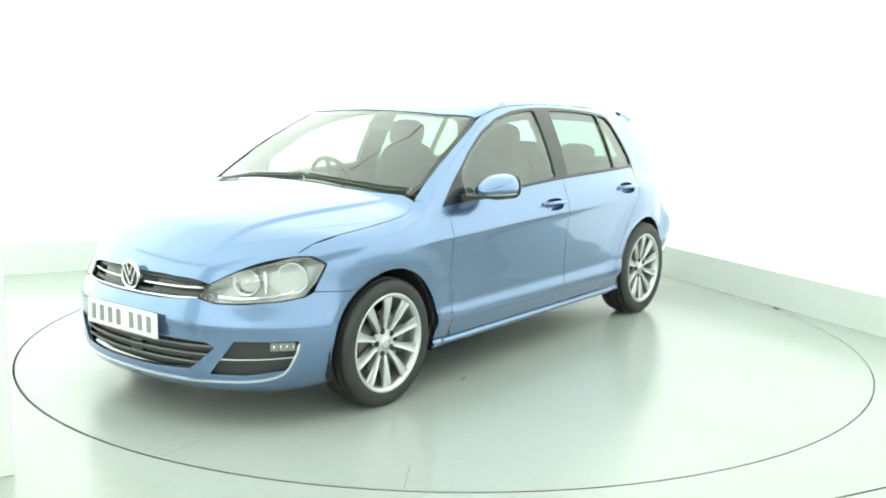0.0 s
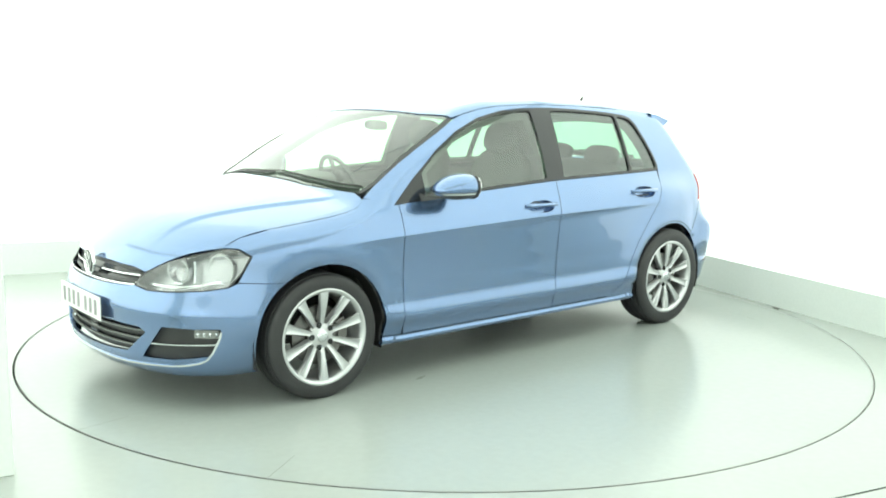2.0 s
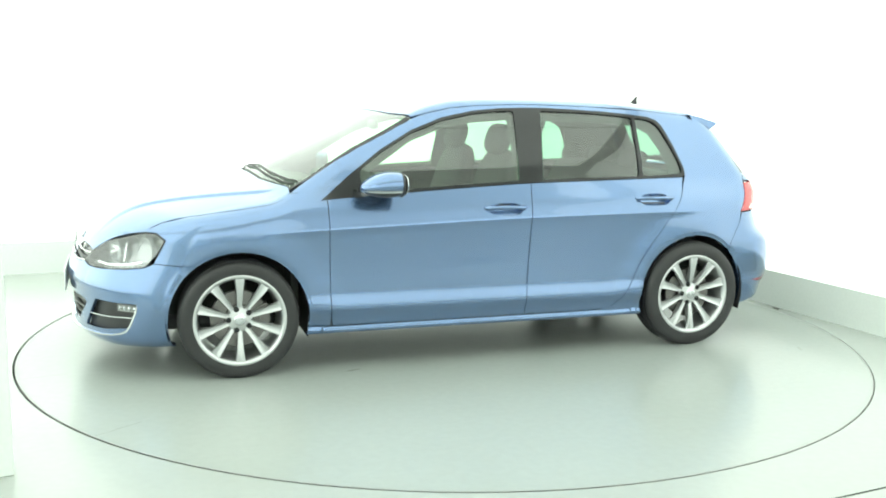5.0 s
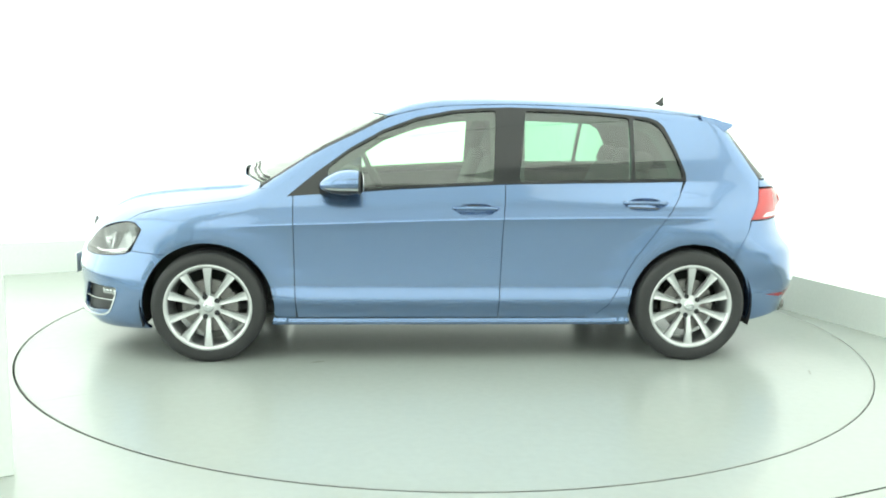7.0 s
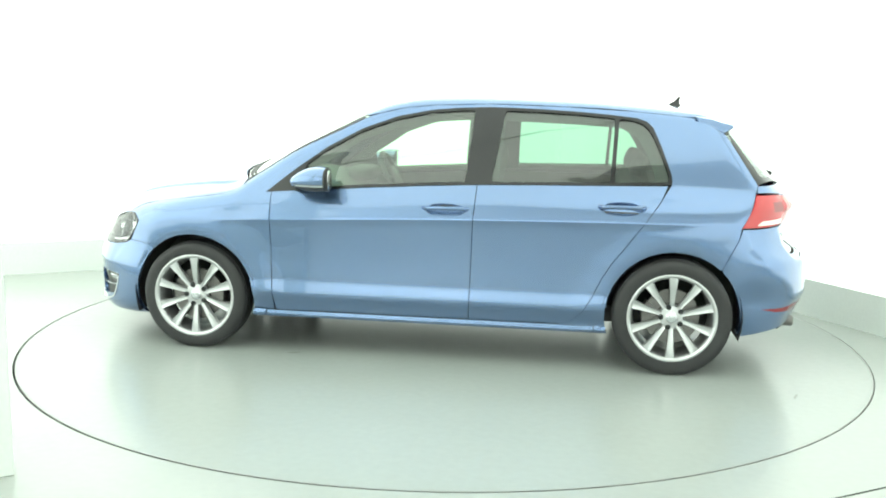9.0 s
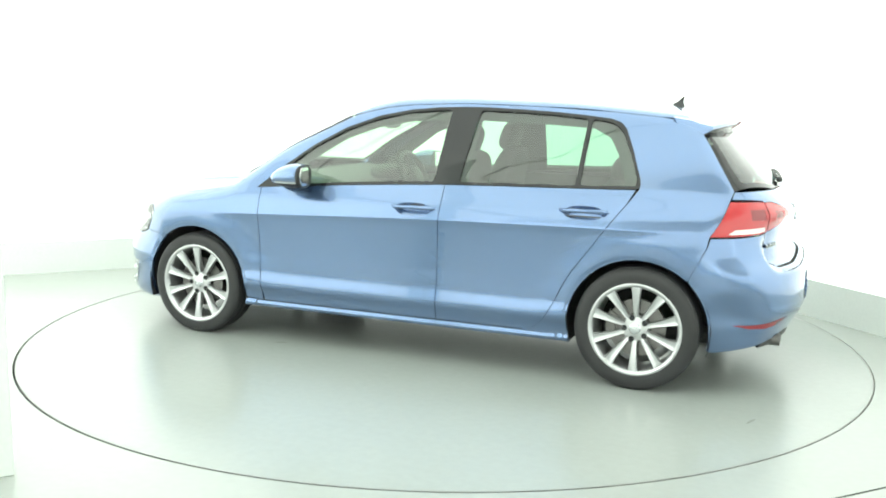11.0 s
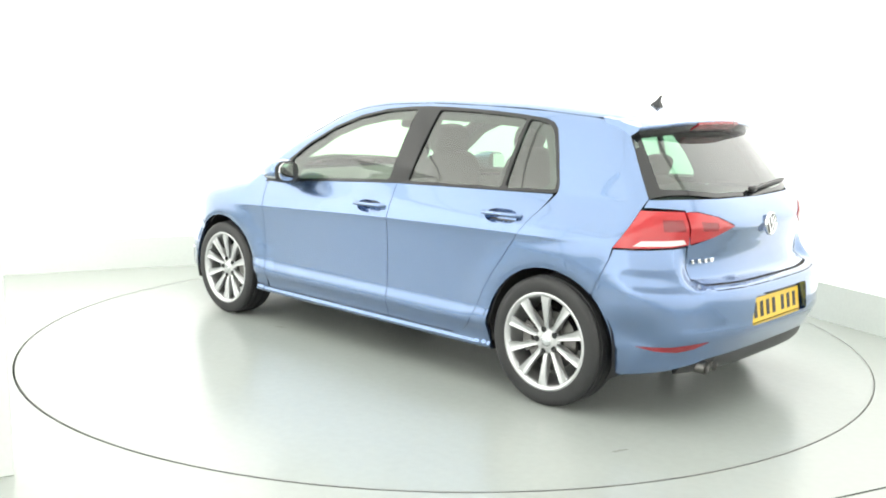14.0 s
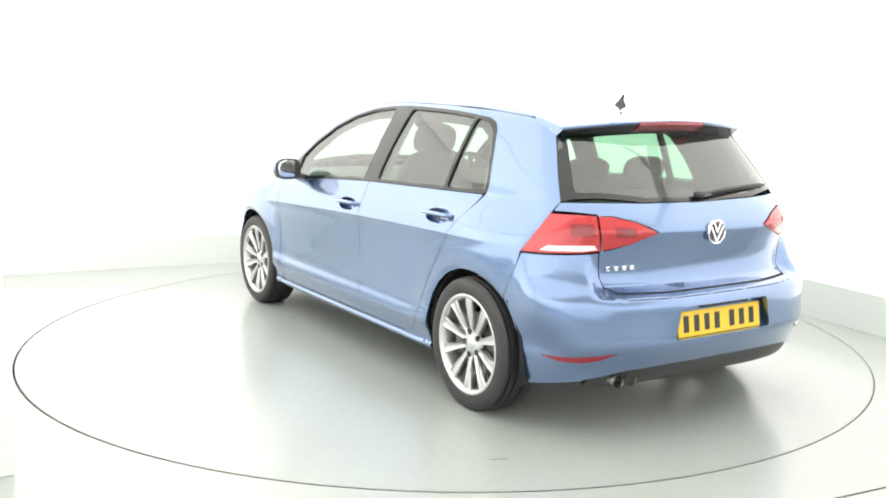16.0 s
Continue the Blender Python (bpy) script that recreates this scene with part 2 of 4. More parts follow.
def tube(points, radius, n=8, bm=None, flat=1.0):
    """A round bar along points; flat squeezes it upright."""
    bm = bm or bmesh.new()
    pts = [Vector(p) for p in points]
    rings = []
    for i, p in enumerate(pts):
        d = (pts[min(i + 1, len(pts) - 1)] - pts[max(i - 1, 0)]).normalized()
        s = d.cross(Vector((0, 0, 1)))
        s = s.normalized() if s.length > 1e-4 else Vector((1, 0, 0))
        u = s.cross(d)
        rings.append([bm.verts.new(p + s * radius * math.cos(2 * math.pi * k / n) + u * radius * flat * math.sin(2 * math.pi * k / n)) for k in range(n)])
    for a, b in zip(rings, rings[1:]):
        for k in range(n):
            bm.faces.new((a[k], a[(k + 1) % n], b[(k + 1) % n], b[k]))
    bm.faces.new(rings[0][::-1])
    bm.faces.new(rings[-1])
    bmesh.ops.recalc_face_normals(bm, faces=bm.faces)
    return smooth(bm)


def loft(sections, closed=True, caps=True, bm=None):
    bm = bm or bmesh.new()
    rings = [[bm.verts.new(p) for p in s] for s in sections]
    n = len(rings[0])
    for a, b in zip(rings, rings[1:]):
        for k in range(n if closed else n - 1):
            bm.faces.new((a[k], a[(k + 1) % n], b[(k + 1) % n], b[k]))
    if caps:
        bm.faces.new(rings[0][::-1])
        bm.faces.new(rings[-1])
    bmesh.ops.recalc_face_normals(bm, faces=bm.faces)
    return bm


def egg(centre, size, power=2.6, bm=None, nu=20, nv=12, bend=None):
    """A rounded, cushion-like body."""
    secs = []
    sgn = lambda v, e: math.copysign(abs(v) ** e, v)
    for j in range(1, nv):
        v = -math.pi / 2 + math.pi * j / nv
        ring = []
        for i in range(nu):
            u = 2 * math.pi * i / nu
            e = 2 / power
            q = Vector((sgn(math.cos(v), e) * sgn(math.cos(u), e) * size[0] / 2, sgn(math.cos(v), e) * sgn(math.sin(u), e) * size[1] / 2, sgn(math.sin(v), e) * size[2] / 2))
            ring.append(Vector(centre) + (bend @ q if bend else q))
        secs.append(ring)
    return smooth(loft(secs, bm=bm), 60)


# ---- panels: outlines laid on the car's body
class Plane_view:
    """Looks at the body along one direction."""
    def __init__(self, way, start):
        self.start = start
        self.d = np.array(way, float) / np.linalg.norm(way)
        up = np.array((0, 0, 1.0)) if abs(self.d[2]) < .95 else np.array((1.0, 0, 0))
        self.e1 = np.cross(self.d, up)
        self.e1 /= np.linalg.norm(self.e1)
        self.e2 = np.cross(self.e1, self.d)

    def flat(self, p):
        return np.stack([p @ self.e1, p @ self.e2], 1)

    def lift(self, q):
        o = q[:, :1] * self.e1 + q[:, 1:] * self.e2 - self.start * self.d
        return meet(o, self.d[None], 1.5)[0]


class Round_view:
    """Looks at the body from all round an upright axis."""
    def __init__(self, x, sign):
        self.x, self.s = x, sign

    def flat(self, p):
        return np.stack([np.arctan2(p[:, 1], self.s * (p[:, 0] - self.x)) * 1.0, p[:, 2]], 1)

    def lift(self, q):
        d = np.stack([np.cos(q[:, 0]) * self.s, np.sin(q[:, 0]), 0 * q[:, 0]], 1)
        o = np.stack([self.x + 0 * q[:, 0], 0 * q[:, 0], q[:, 1]], 1) + 1.5 * d
        return meet(o, -d, 1.2)[0]


LEFT, ABOVE = Plane_view((0, -1, 0), 1.2), Plane_view((0, 0, -1), 1.6)
HOOD_VIEW, SCREEN_VIEW, BACKLIGHT_VIEW, TAIL_VIEW = Plane_view((-.5, 0, -.87), 1.95), Plane_view((-.5, 0, -.87), 1.95), Plane_view((.75, 0, -.6), 2.4), Plane_view((1, 0, -.1), 2.4)
BACK_VIEW = Plane_view((1, 0, 0), 2.4)
NOSE_VIEW, REAR_VIEW = Round_view(1.0, 1), Round_view(-.95, -1)


def on_side(*xz):
    return LEFT.lift(LEFT.flat(np.array([(x, 0, z) for x, z in xz], float)))


def on_top(*xy):
    return ABOVE.lift(ABOVE.flat(np.array([(x, y, 0) for x, y in xy], float)))


def on_back(*yz):
    return BACK_VIEW.lift(BACK_VIEW.flat(np.array([(0, y, z) for y, z in yz], float)))


def dense(q, gap):
    out = []
    for a, b in zip(q, np.roll(q, -1, 0)):
        n = max(1, int(np.ceil(np.linalg.norm(b - a) / gap)))
        out += [a + (b - a) * i / n for i in range(n)]
    return np.array(out)


def rounded(q, r, n=4):
    """Rounds the corners of a flat outline."""
    out = []
    for a, b, c in zip(np.roll(q, 1, 0), q, np.roll(q, -1, 0)):
        u, v = a - b, c - b
        lu, lv = np.linalg.norm(u), np.linalg.norm(v)
        k = min(r, lu * .45, lv * .45)
        s, e = b + u / lu * k, b + v / lv * k
        out += [(1 - t) ** 2 * s + 2 * t * (1 - t) * b + t * t * e for t in np.linspace(0, 1, n + 1)]
    return np.array(out)


def within(p, poly):
    x, y = p[:, 0][:, None], p[:, 1][:, None]
    a, b = poly, np.roll(poly, -1, 0)
    cross = ((a[:, 1] > y) != (b[:, 1] > y)) & (x < (b[:, 0] - a[:, 0]) * (y - a[:, 1]) / (b[:, 1] - a[:, 1] + 1e-12) + a[:, 0])
    return cross.sum(1) % 2 == 1


def panel(name, mat, parent, view, outline, holes=(), gap=.03, depth=.018, out=0.0, label="", mirror=False, round_by=0.0, hole_round=0.0, lines=None):
    """A sheet-metal panel that follows the body inside an outline, with turned-in edges. mirror: its twin on the other side too."""
    arr = lambda o: np.asarray(o, float)
    loops = [view.flat(arr(outline))] + [view.flat(arr(h)) for h in holes]
    if round_by:
        loops[0] = rounded(loops[0], round_by)
    if hole_round:
        loops[1:] = [rounded(h, hole_round) for h in loops[1:]]
    loops = [dense(q, gap * .7) for q in loops]
    lo, hi = loops[0].min(0), loops[0].max(0)
    gx, gy = np.meshgrid(np.arange(lo[0] + gap / 2, hi[0], gap), np.arange(lo[1] + gap / 2, hi[1], gap))
    gx[1::2] += gap / 2
    grid = np.stack([gx.ravel(), gy.ravel()], 1)
    keep = within(grid, loops[0])
    for h in loops[1:]:
        keep &= ~within(grid, h)
    border = np.concatenate(loops)
    grid = grid[keep]
    if lines is not None:
        inside = within(lines, loops[0])
        for h in loops[1:]:
            inside &= ~within(lines, h)
        own = lines[inside]
        apart = [((own[None] - grid[i:i + 300, None]) ** 2).sum(2).min(1) for i in range(0, len(grid), 300)]
        grid = np.concatenate([grid[np.concatenate(apart) > (gap * .55) ** 2], own])
    near = [((border[None] - grid[i:i + 300, None]) ** 2).sum(2).min(1) for i in range(0, len(grid), 300)]
    grid = grid[np.concatenate(near) > (gap * .35) ** 2] if near else grid
    verts, edges, k = [], [], 0
    for q in loops:
        edges += [(k + i, k + (i + 1) % len(q)) for i in range(len(q))]
        verts += [Vector(v) for v in q]
        k += len(q)
    verts += [Vector(v) for v in grid]
    got = mathutils.geometry.delaunay_2d_cdt(verts, edges, [], 0, 1e-6)
    q = np.array([tuple(v) for v in got[0]])
    tri = np.array([f for f in got[2] if len(f) == 3])
    mid = q[tri].mean(1)
    ok = within(mid, loops[0])
    for h in loops[1:]:
        ok &= ~within(mid, h)
    tri = tri[ok]
    p = view.lift(q)
    nrm = normals(p)
    # every face looks outwards
    face = np.cross(p[tri[:, 1]] - p[tri[:, 0]], p[tri[:, 2]] - p[tri[:, 0]])
    flip = (face * nrm[tri].sum(1)).sum(1) < 0
    tri[flip] = tri[flip][:, ::-1]
    p = p + nrm * out
    count = {}
    for f in tri:
        for a, b in ((f[0], f[1]), (f[1], f[2]), (f[2], f[0])):
            count[(a, b)] = count.get((a, b), 0) + 1
    rim = [(a, b) for a, b in count if (b, a) not in count]
    made = []
    for s in ((1, -1) if mirror else (1,)):
        P, N, faces = [tuple(v) for v in p], [tuple(v) for v in nrm], [tuple(f) for f in tri]
        if depth:
            at, inner = {}, {}
            for a, b in rim:
                for v in (a, b):
                    if v not in at:
                        at[v] = len(P)
                        P.append(tuple(p[v]))
                        N.append(None)
                        inner[v] = len(P)
                        P.append(tuple(p[v] - nrm[v] * depth))
                        N.append(None)
                faces.append((at[b], at[a], inner[a], inner[b]))
                d = p[b] - p[a]
                for v in (a, b):
                    side = np.cross(d, nrm[v])
                    side = side / max(np.linalg.norm(side), 1e-9)
                    for w in (at[v], inner[v]):
                        N[w] = tuple(side) if N[w] is None else tuple((np.array(N[w]) + side) / max(np.linalg.norm(np.array(N[w]) + side), 1e-6))
        if s < 0:
            P = [(x, -y, z) for x, y, z in P]
            N = [(x, -y, z) for x, y, z in N]
            faces = [f[::-1] for f in faces]
        me = bpy.data.meshes.new(name)
        me.from_pydata(P, [], faces)
        me.polygons.foreach_set("use_smooth", [True] * len(faces))
        me.normals_split_custom_set_from_vertices(N)
        made.append(part(name, me, mat, parent, label))
    return made


def feature_lines():
    """Places along the creases, sill and arch lips, in the side view, so that the mesh follows them."""
    q = []
    for ax in (AXLE, -AXLE):
        for r in (.358, .366, .374, .388, .410, .44):
            q += [(ax + r * math.cos(a), 0, hub_z(ax) + r * math.sin(a)) for a in np.arange(-.4, math.pi + .4, .016 / r)]
    xs = np.arange(-1.75, 1.75, .018)
    for z in (.208, .219, .228, .239, .252, .278, .30, .322, .336, .35, .375):
        q += [(x, 0, z) for x in xs if abs(abs(x) - AXLE) > .45]
    for d in (-.045, -.022, -.010, -.003, .004, .013, .030):
        q += [(x, 0, CREASE(x) + d) for x in xs if x < 1.25]
    return LEFT.flat(np.array(q, float))


def bonnet_lines():
    """Places along the bonnet's two folds."""
    xs = np.arange(1.12, 2.02, .02)
    q = [(x, s * (.62 - .235 * step(1.05, 2.0, x) + d)) for x in xs for d in (-.012, -.003, .006, .014, .023, .034) for s in (1, -1)]
    return HOOD_VIEW.flat(on_top(*q))


def mirrored(me):
    """The same mesh on the other side of the car."""
    bm = bmesh.new()
    bm.from_mesh(me)
    bmesh.ops.scale(bm, vec=(1, -1, 1), verts=bm.verts)
    bmesh.ops.reverse_faces(bm, faces=bm.faces)
    return bm


# ---- the studio: a room turned by 24.7 degrees against the view
U, V = Vector((0.9085, 0.4179, 0)), Vector((-0.4179, 0.9085, 0))
NORTH, EAST, SOUTH, WEST, HIGH, STEP_UP = 2.79, 2.53, -6.6, -5.2, 3.4, 0.25


def in_room(u, v, z=0.0):
    return U * u + V * v + Vector((0, 0, z))


def wall(name, a, b, z0, z1, thick, mat, label):
    """An upright slab from plan point a to b, its thickness to the left of that line."""
    a, b = in_room(*a), in_room(*b)
    d = (b - a).normalized()
    s = Vector((-d.y, d.x, 0)) * thick
    bm = bmesh.new()
    low = [bm.verts.new(p + Vector((0, 0, z0))) for p in (a, b, b + s, a + s)]
    upp = [bm.verts.new(p + Vector((0, 0, z1))) for p in (a, b, b + s, a + s)]
    bm.faces.new(low[::-1])
    bm.faces.new(upp)
    for i in range(4):
        j = (i + 1) % 4
        bm.faces.new((low[i], low[j], upp[j], upp[i]))
    bmesh.ops.recalc_face_normals(bm, faces=bm.faces)
    return tagged(part(name, bm, mat), label, "wall", kind="structure")


def studio():
    corners = [(EAST, NORTH), (WEST, NORTH), (WEST, SOUTH), (EAST, SOUTH)]
    names = ("wall_north", "wall_west", "wall_south", "wall_east")
    for i, n in enumerate(names):
        a, b = Vector(corners[i]), Vector(corners[(i + 1) % 4])
        d = (b - a).normalized()
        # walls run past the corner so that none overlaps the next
        wall(n, a, b + d * 0.2, STEP_UP + .004, HIGH, -0.2, (WALL, SIDE_WALL, BACK_WALL, WALL)[i], "white translucent studio wall, glowing as if lit from behind")
        wall("plinth_" + n[5:], a, b + d * 0.22, 0.0, STEP_UP, -0.22, PLINTH, "low pale grey-green plinth under the studio wall")
    # floor with a round opening for the turntable
    n, bm = 128, bmesh.new()
    inner = [bm.verts.new((RING_X - .0035 + R_HOLE * math.cos(2 * math.pi * k / n), -.0025 + R_HOLE * math.sin(2 * math.pi * k / n), 0)) for k in range(n)]
    outer = [bm.verts.new((9 * math.cos(2 * math.pi * k / n), 9 * math.sin(2 * math.pi * k / n), 0)) for k in range(n)]
    lower = [bm.verts.new((v.co.x, v.co.y, -.16)) for v in inner]
    for k in range(n):
        j = (k + 1) % n
        bm.faces.new((inner[k], outer[k], outer[j], inner[j]))
        bm.faces.new((lower[k], inner[k], inner[j], lower[j]))
    tagged(part("floor", bm, FLOOR), "smooth pale grey-green painted studio floor", "floor", kind="structure")
    bm = bmesh.new()
    bmesh.ops.create_circle(bm, cap_ends=True, segments=96, radius=R_HOLE + .1, matrix=pose(RING_X, 0, -.16))
    tagged(part("turntable_pit", bm, GAP), "dark pit floor under the turntable", "floor", kind="structure")
    bm = bmesh.new()
    pts = [Vector(p) for p in ((1.30, -2.515, .001), (2.60, -1.905, .001), (2.596, -1.897, .001), (1.296, -2.507, .001))]
    bm.faces.new([bm.verts.new(p) for p in pts])
    tagged(part("floor_joint", bm, GAP), "fine dark joint between floor sheets", "floor joint", kind="structure")
    # end of a white partition beside the camera
    bm = block((.62, .05, 3.2), (0, 0, 1.6), .004)
    w = part("partition", bm, PLINTH)
    w.matrix_basis = pose(-1.885, -2.47, 0, 0, 0, 24)
    tagged(w, "end of a plain white studio partition", "partition", kind="structure")
    # a small block added for the dark mark at the floor line
    tagged(part("floor_line_mark", block((.05, .018, .012), (2.36, .80, .006), .004, (0, 0, -62)), SCUFF), "small grey block as a mark on the floor by the plinth", "cable clip")
    # ceiling and its soft boxes
    c = [in_room(u, v, HIGH) for u, v in ((EAST + .3, NORTH + .3), (WEST - .3, NORTH + .3), (WEST - .3, SOUTH - .3), (EAST + .3, SOUTH - .3))]
    bm = bmesh.new()
    lo, hi = [bm.verts.new(p + Vector((0, 0, .004))) for p in c], [bm.verts.new(p + Vector((0, 0, .15))) for p in c]
    bm.faces.new(lo[::-1])
    bm.faces.new(hi)
    for i in range(4):
        bm.faces.new((lo[i], lo[(i + 1) % 4], hi[(i + 1) % 4], hi[i]))
    bmesh.ops.recalc_face_normals(bm, faces=bm.faces)
    tagged(part("ceiling", bm, WHITE), "plain white studio ceiling", "ceiling", kind="structure")
    box = tagged(new("soft_box"), "long white ceiling soft box, switched on", "ceiling light", "soft boxes overhead")
    fr = bmesh.new()
    for x, y, sx, sy in ((0, .77, 7.0, .02), (0, -.77, 7.0, .02), (3.48, 0, .02, 1.52), (-3.48, 0, .02, 1.52)):
        block((sx, sy, .078), (x, y, -.039), 0, bm=fr)
    part("frame", fr, WHITE, box)
    part("diffuser", block((6.92, 1.52, .02), (0, 0, -.07)), BOX, box)
    spin = pose(0, 0, 0, 0, 0, 24.7)
    spots = [(-1.2, 1.95), (-1.2, .39), (-1.2, -1.17), (-1.2, -2.73)]
    box.matrix_basis = Matrix.Translation(in_room(*spots[0], HIGH)) @ spin
    for s in spots[1:]:
        copy_thing(box, Matrix.Translation(in_room(*s, HIGH)) @ spin)


def turntable():
    n = 160
    disc = tagged(new("turntable"), "large round pale grey-green turntable flush with the floor", "turntable")
    bm = bmesh.new()
    upper = [bm.verts.new((R_DISC * math.cos(2 * math.pi * k / n), R_DISC * math.sin(2 * math.pi * k / n), .0)) for k in range(n)]
    lower = [bm.verts.new((v.co.x, v.co.y, -.04)) for v in upper]
    bm.faces.new(upper)
    for k in range(n):
        bm.faces.new((lower[k], lower[(k + 1) % n], upper[(k + 1) % n], upper[k]))
    part("top", bm, DISC, disc)
    bm = bmesh.new()
    rings = [[bm.verts.new((r * math.cos(2 * math.pi * k / n), r * math.sin(2 * math.pi * k / n), z)) for k in range(n)] for r, z in ((R_DISC - .006, .0005), (R_DISC + .002, .0005), (R_DISC + .002, -.05))]
    for a, b in zip(rings, rings[1:]):
        for k in range(n):
            bm.faces.new((a[k], b[k], b[(k + 1) % n], a[(k + 1) % n]))
    part("edge_ring", bm, EDGE, disc, "thin dark metal edge of the turntable")
    rnd = random.Random(4)
    for x, y, sx, sy, a in ((.75, .70, .055, .012, 20), (-1.9, .95, .05, .008, 70), (1.6, -1.2, .04, .01, -30)):
        bm = bmesh.new()
        pts = [(sx * math.cos(2 * math.pi * k / 14) * rnd.uniform(.6, 1.1), sy * math.sin(2 * math.pi * k / 14) * rnd.uniform(.6, 1.1), .0006) for k in range(14)]
        bm.faces.new([bm.verts.new(p) for p in pts])
        bm.transform(pose(x, y, 0, 0, 0, a))
        part("scuff_mark", bm, SCUFF, disc, "grey rubber scuff")
    for a in (10, 34):
        bm = bmesh.new()
        d = Vector((math.cos(radians(a)), math.sin(radians(a)), 0))
        t = Vector((-d.y, d.x, 0)) * .0015
        bm.faces.new([bm.verts.new(p + Vector((0, 0, .0005))) for p in (d * 2.20 - t, d * 2.432 - t, d * 2.432 + t, d * 2.20 + t)])
        part("joint", bm, SCUFF, disc, "fine joint in the turntable's rim")
    return disc


R_DISC, R_HOLE, RING_X = 2.440, 2.4488, 0.018


# ---- the car
def arch(ax, r, a0, a1, n=14):
    return [(ax + r * math.cos(radians(a0 + (a1 - a0) * i / n)), hub_z(ax) + r * math.sin(radians(a0 + (a1 - a0) * i / n))) for i in range(n + 1)]


ARCH_F, ARCH_R = .352, .352
GAP_F = [(.868, .905), (.867, .84), (.866, .75), (.862, .60), (.860, .44), (.853, .30), (.845, .246)]
GAP_B = [(-.270, .972), (-.256, .756), (-.248, .444), (-.242, .247)]
GAP_R = [(-1.290, .998), (-1.240, .92), (-1.182, .84), (-1.118, .75), (-1.060, .67), (-.996, .585), (-.945, .50), (-.90, .40), (-.85, .315), (-.79, .262), (-.73, .247)]
DLO = [(.900, .899), (.746, 1.025), (.567, 1.154), (.385, 1.255), (.199, 1.324), (.011, 1.362), (-.15, 1.377), (-.305, 1.383), (-.45, 1.382), (-.623, 1.376), (-.80, 1.367), (-.946, 1.356), (-1.10, 1.340), (-1.155, 1.322),
       (-1.188, 1.29), (-1.24, 1.177), (-1.288, 1.046), (-1.292, 1.02), (-1.286, 1.000)]
BELT = [(-1.258, .996), (-.914, .990), (-.597, .984), (-.27, .976), (.021, .962), (.325, .944), (.625, .920)]
DITCH = [(.36, .628), (.30, .618), (.15, .600), (0, .590), (-.3, .580), (-.7, .575), (-1.1, .565), (-1.35, .555), (-1.50, .545)]
HEADLAMP = [(2.056, .392, .570), (2.013, .422, .622), (1.937, .517, .680), (1.765, .682, .742), (1.710, .735, .742), (1.660, .775, .710), (1.700, .768, .645), (1.758, .743, .576), (1.845, .696, .562), (1.977, .561, .550), (2.027, .475, .550)]
TAILLAMP = [(-1.642, .81, .790), (-1.722, .71, .957), (-1.795, .62, .957), (-1.876, .517, .950), (-1.925, .42, .925), (-1.965, .325, .882), (-1.935, .45, .835), (-1.912, .555, .806), (-1.85, .64, .798), (-1.75, .74, .792)]


def inset(q, by):
    """A 3D outline drawn in towards its middle by a fraction."""
    q = np.asarray(q, float)
    return q.mean(0) + (q - q.mean(0)) * (1 - by)


def along(view, pts, n=6):
    """A path on the body that runs straight in one view."""
    q = view.flat(np.asarray(pts, float))
    flat = [q[i] + (q[i + 1] - q[i]) * k / n for i in range(len(q) - 1) for k in range(n)] + [q[-1]]
    return view.lift(np.array(flat))


def oval(x, z, a, b, n=28):
    return [(x + a * math.copysign(abs(math.cos(t)) ** .8, math.cos(t)), z + b * math.copysign(abs(math.sin(t)) ** .8, math.sin(t))) for t in (2 * math.pi * i / n for i in range(n))]


def mesh_of(bm, name, mat):
    me = bpy.data.meshes.new(name)
    bm.to_mesh(me)
    bm.free()
    me.materials.clear()
    me.materials.append(mat)
    return me


def ribbon(name, mat, parent, view, path, width, out=.003, depth=.01, gap=.03, label="", mirror=False):
    """A narrow strip along a path on the body."""
    q = view.flat(np.asarray(path, float))
    d = np.gradient(q, axis=0)
    s = np.stack([-d[:, 1], d[:, 0]], 1) / np.linalg.norm(d, axis=1)[:, None]
    flat = np.concatenate([q + s * width / 2, (q - s * width / 2)[::-1]])

    class Ready:
        flat = staticmethod(lambda p: p)
        lift = staticmethod(view.lift)
    return panel(name, mat, parent, Ready, flat, gap=gap, depth=depth, out=out, label=label, mirror=mirror)


def both(path):
    """A path from the middle to the left, run on from the right side."""
    path = np.asarray(path, float)
    return np.concatenate([path[::-1] * (1, -1, 1), path[1:]])


def sides(name, me_bm, mat, parent, label=""):
    a = part(name, me_bm, mat, parent, label)
    b = part(name, mirrored(a.data), mat, parent, label)
    return a, b


FOLDS = feature_lines()


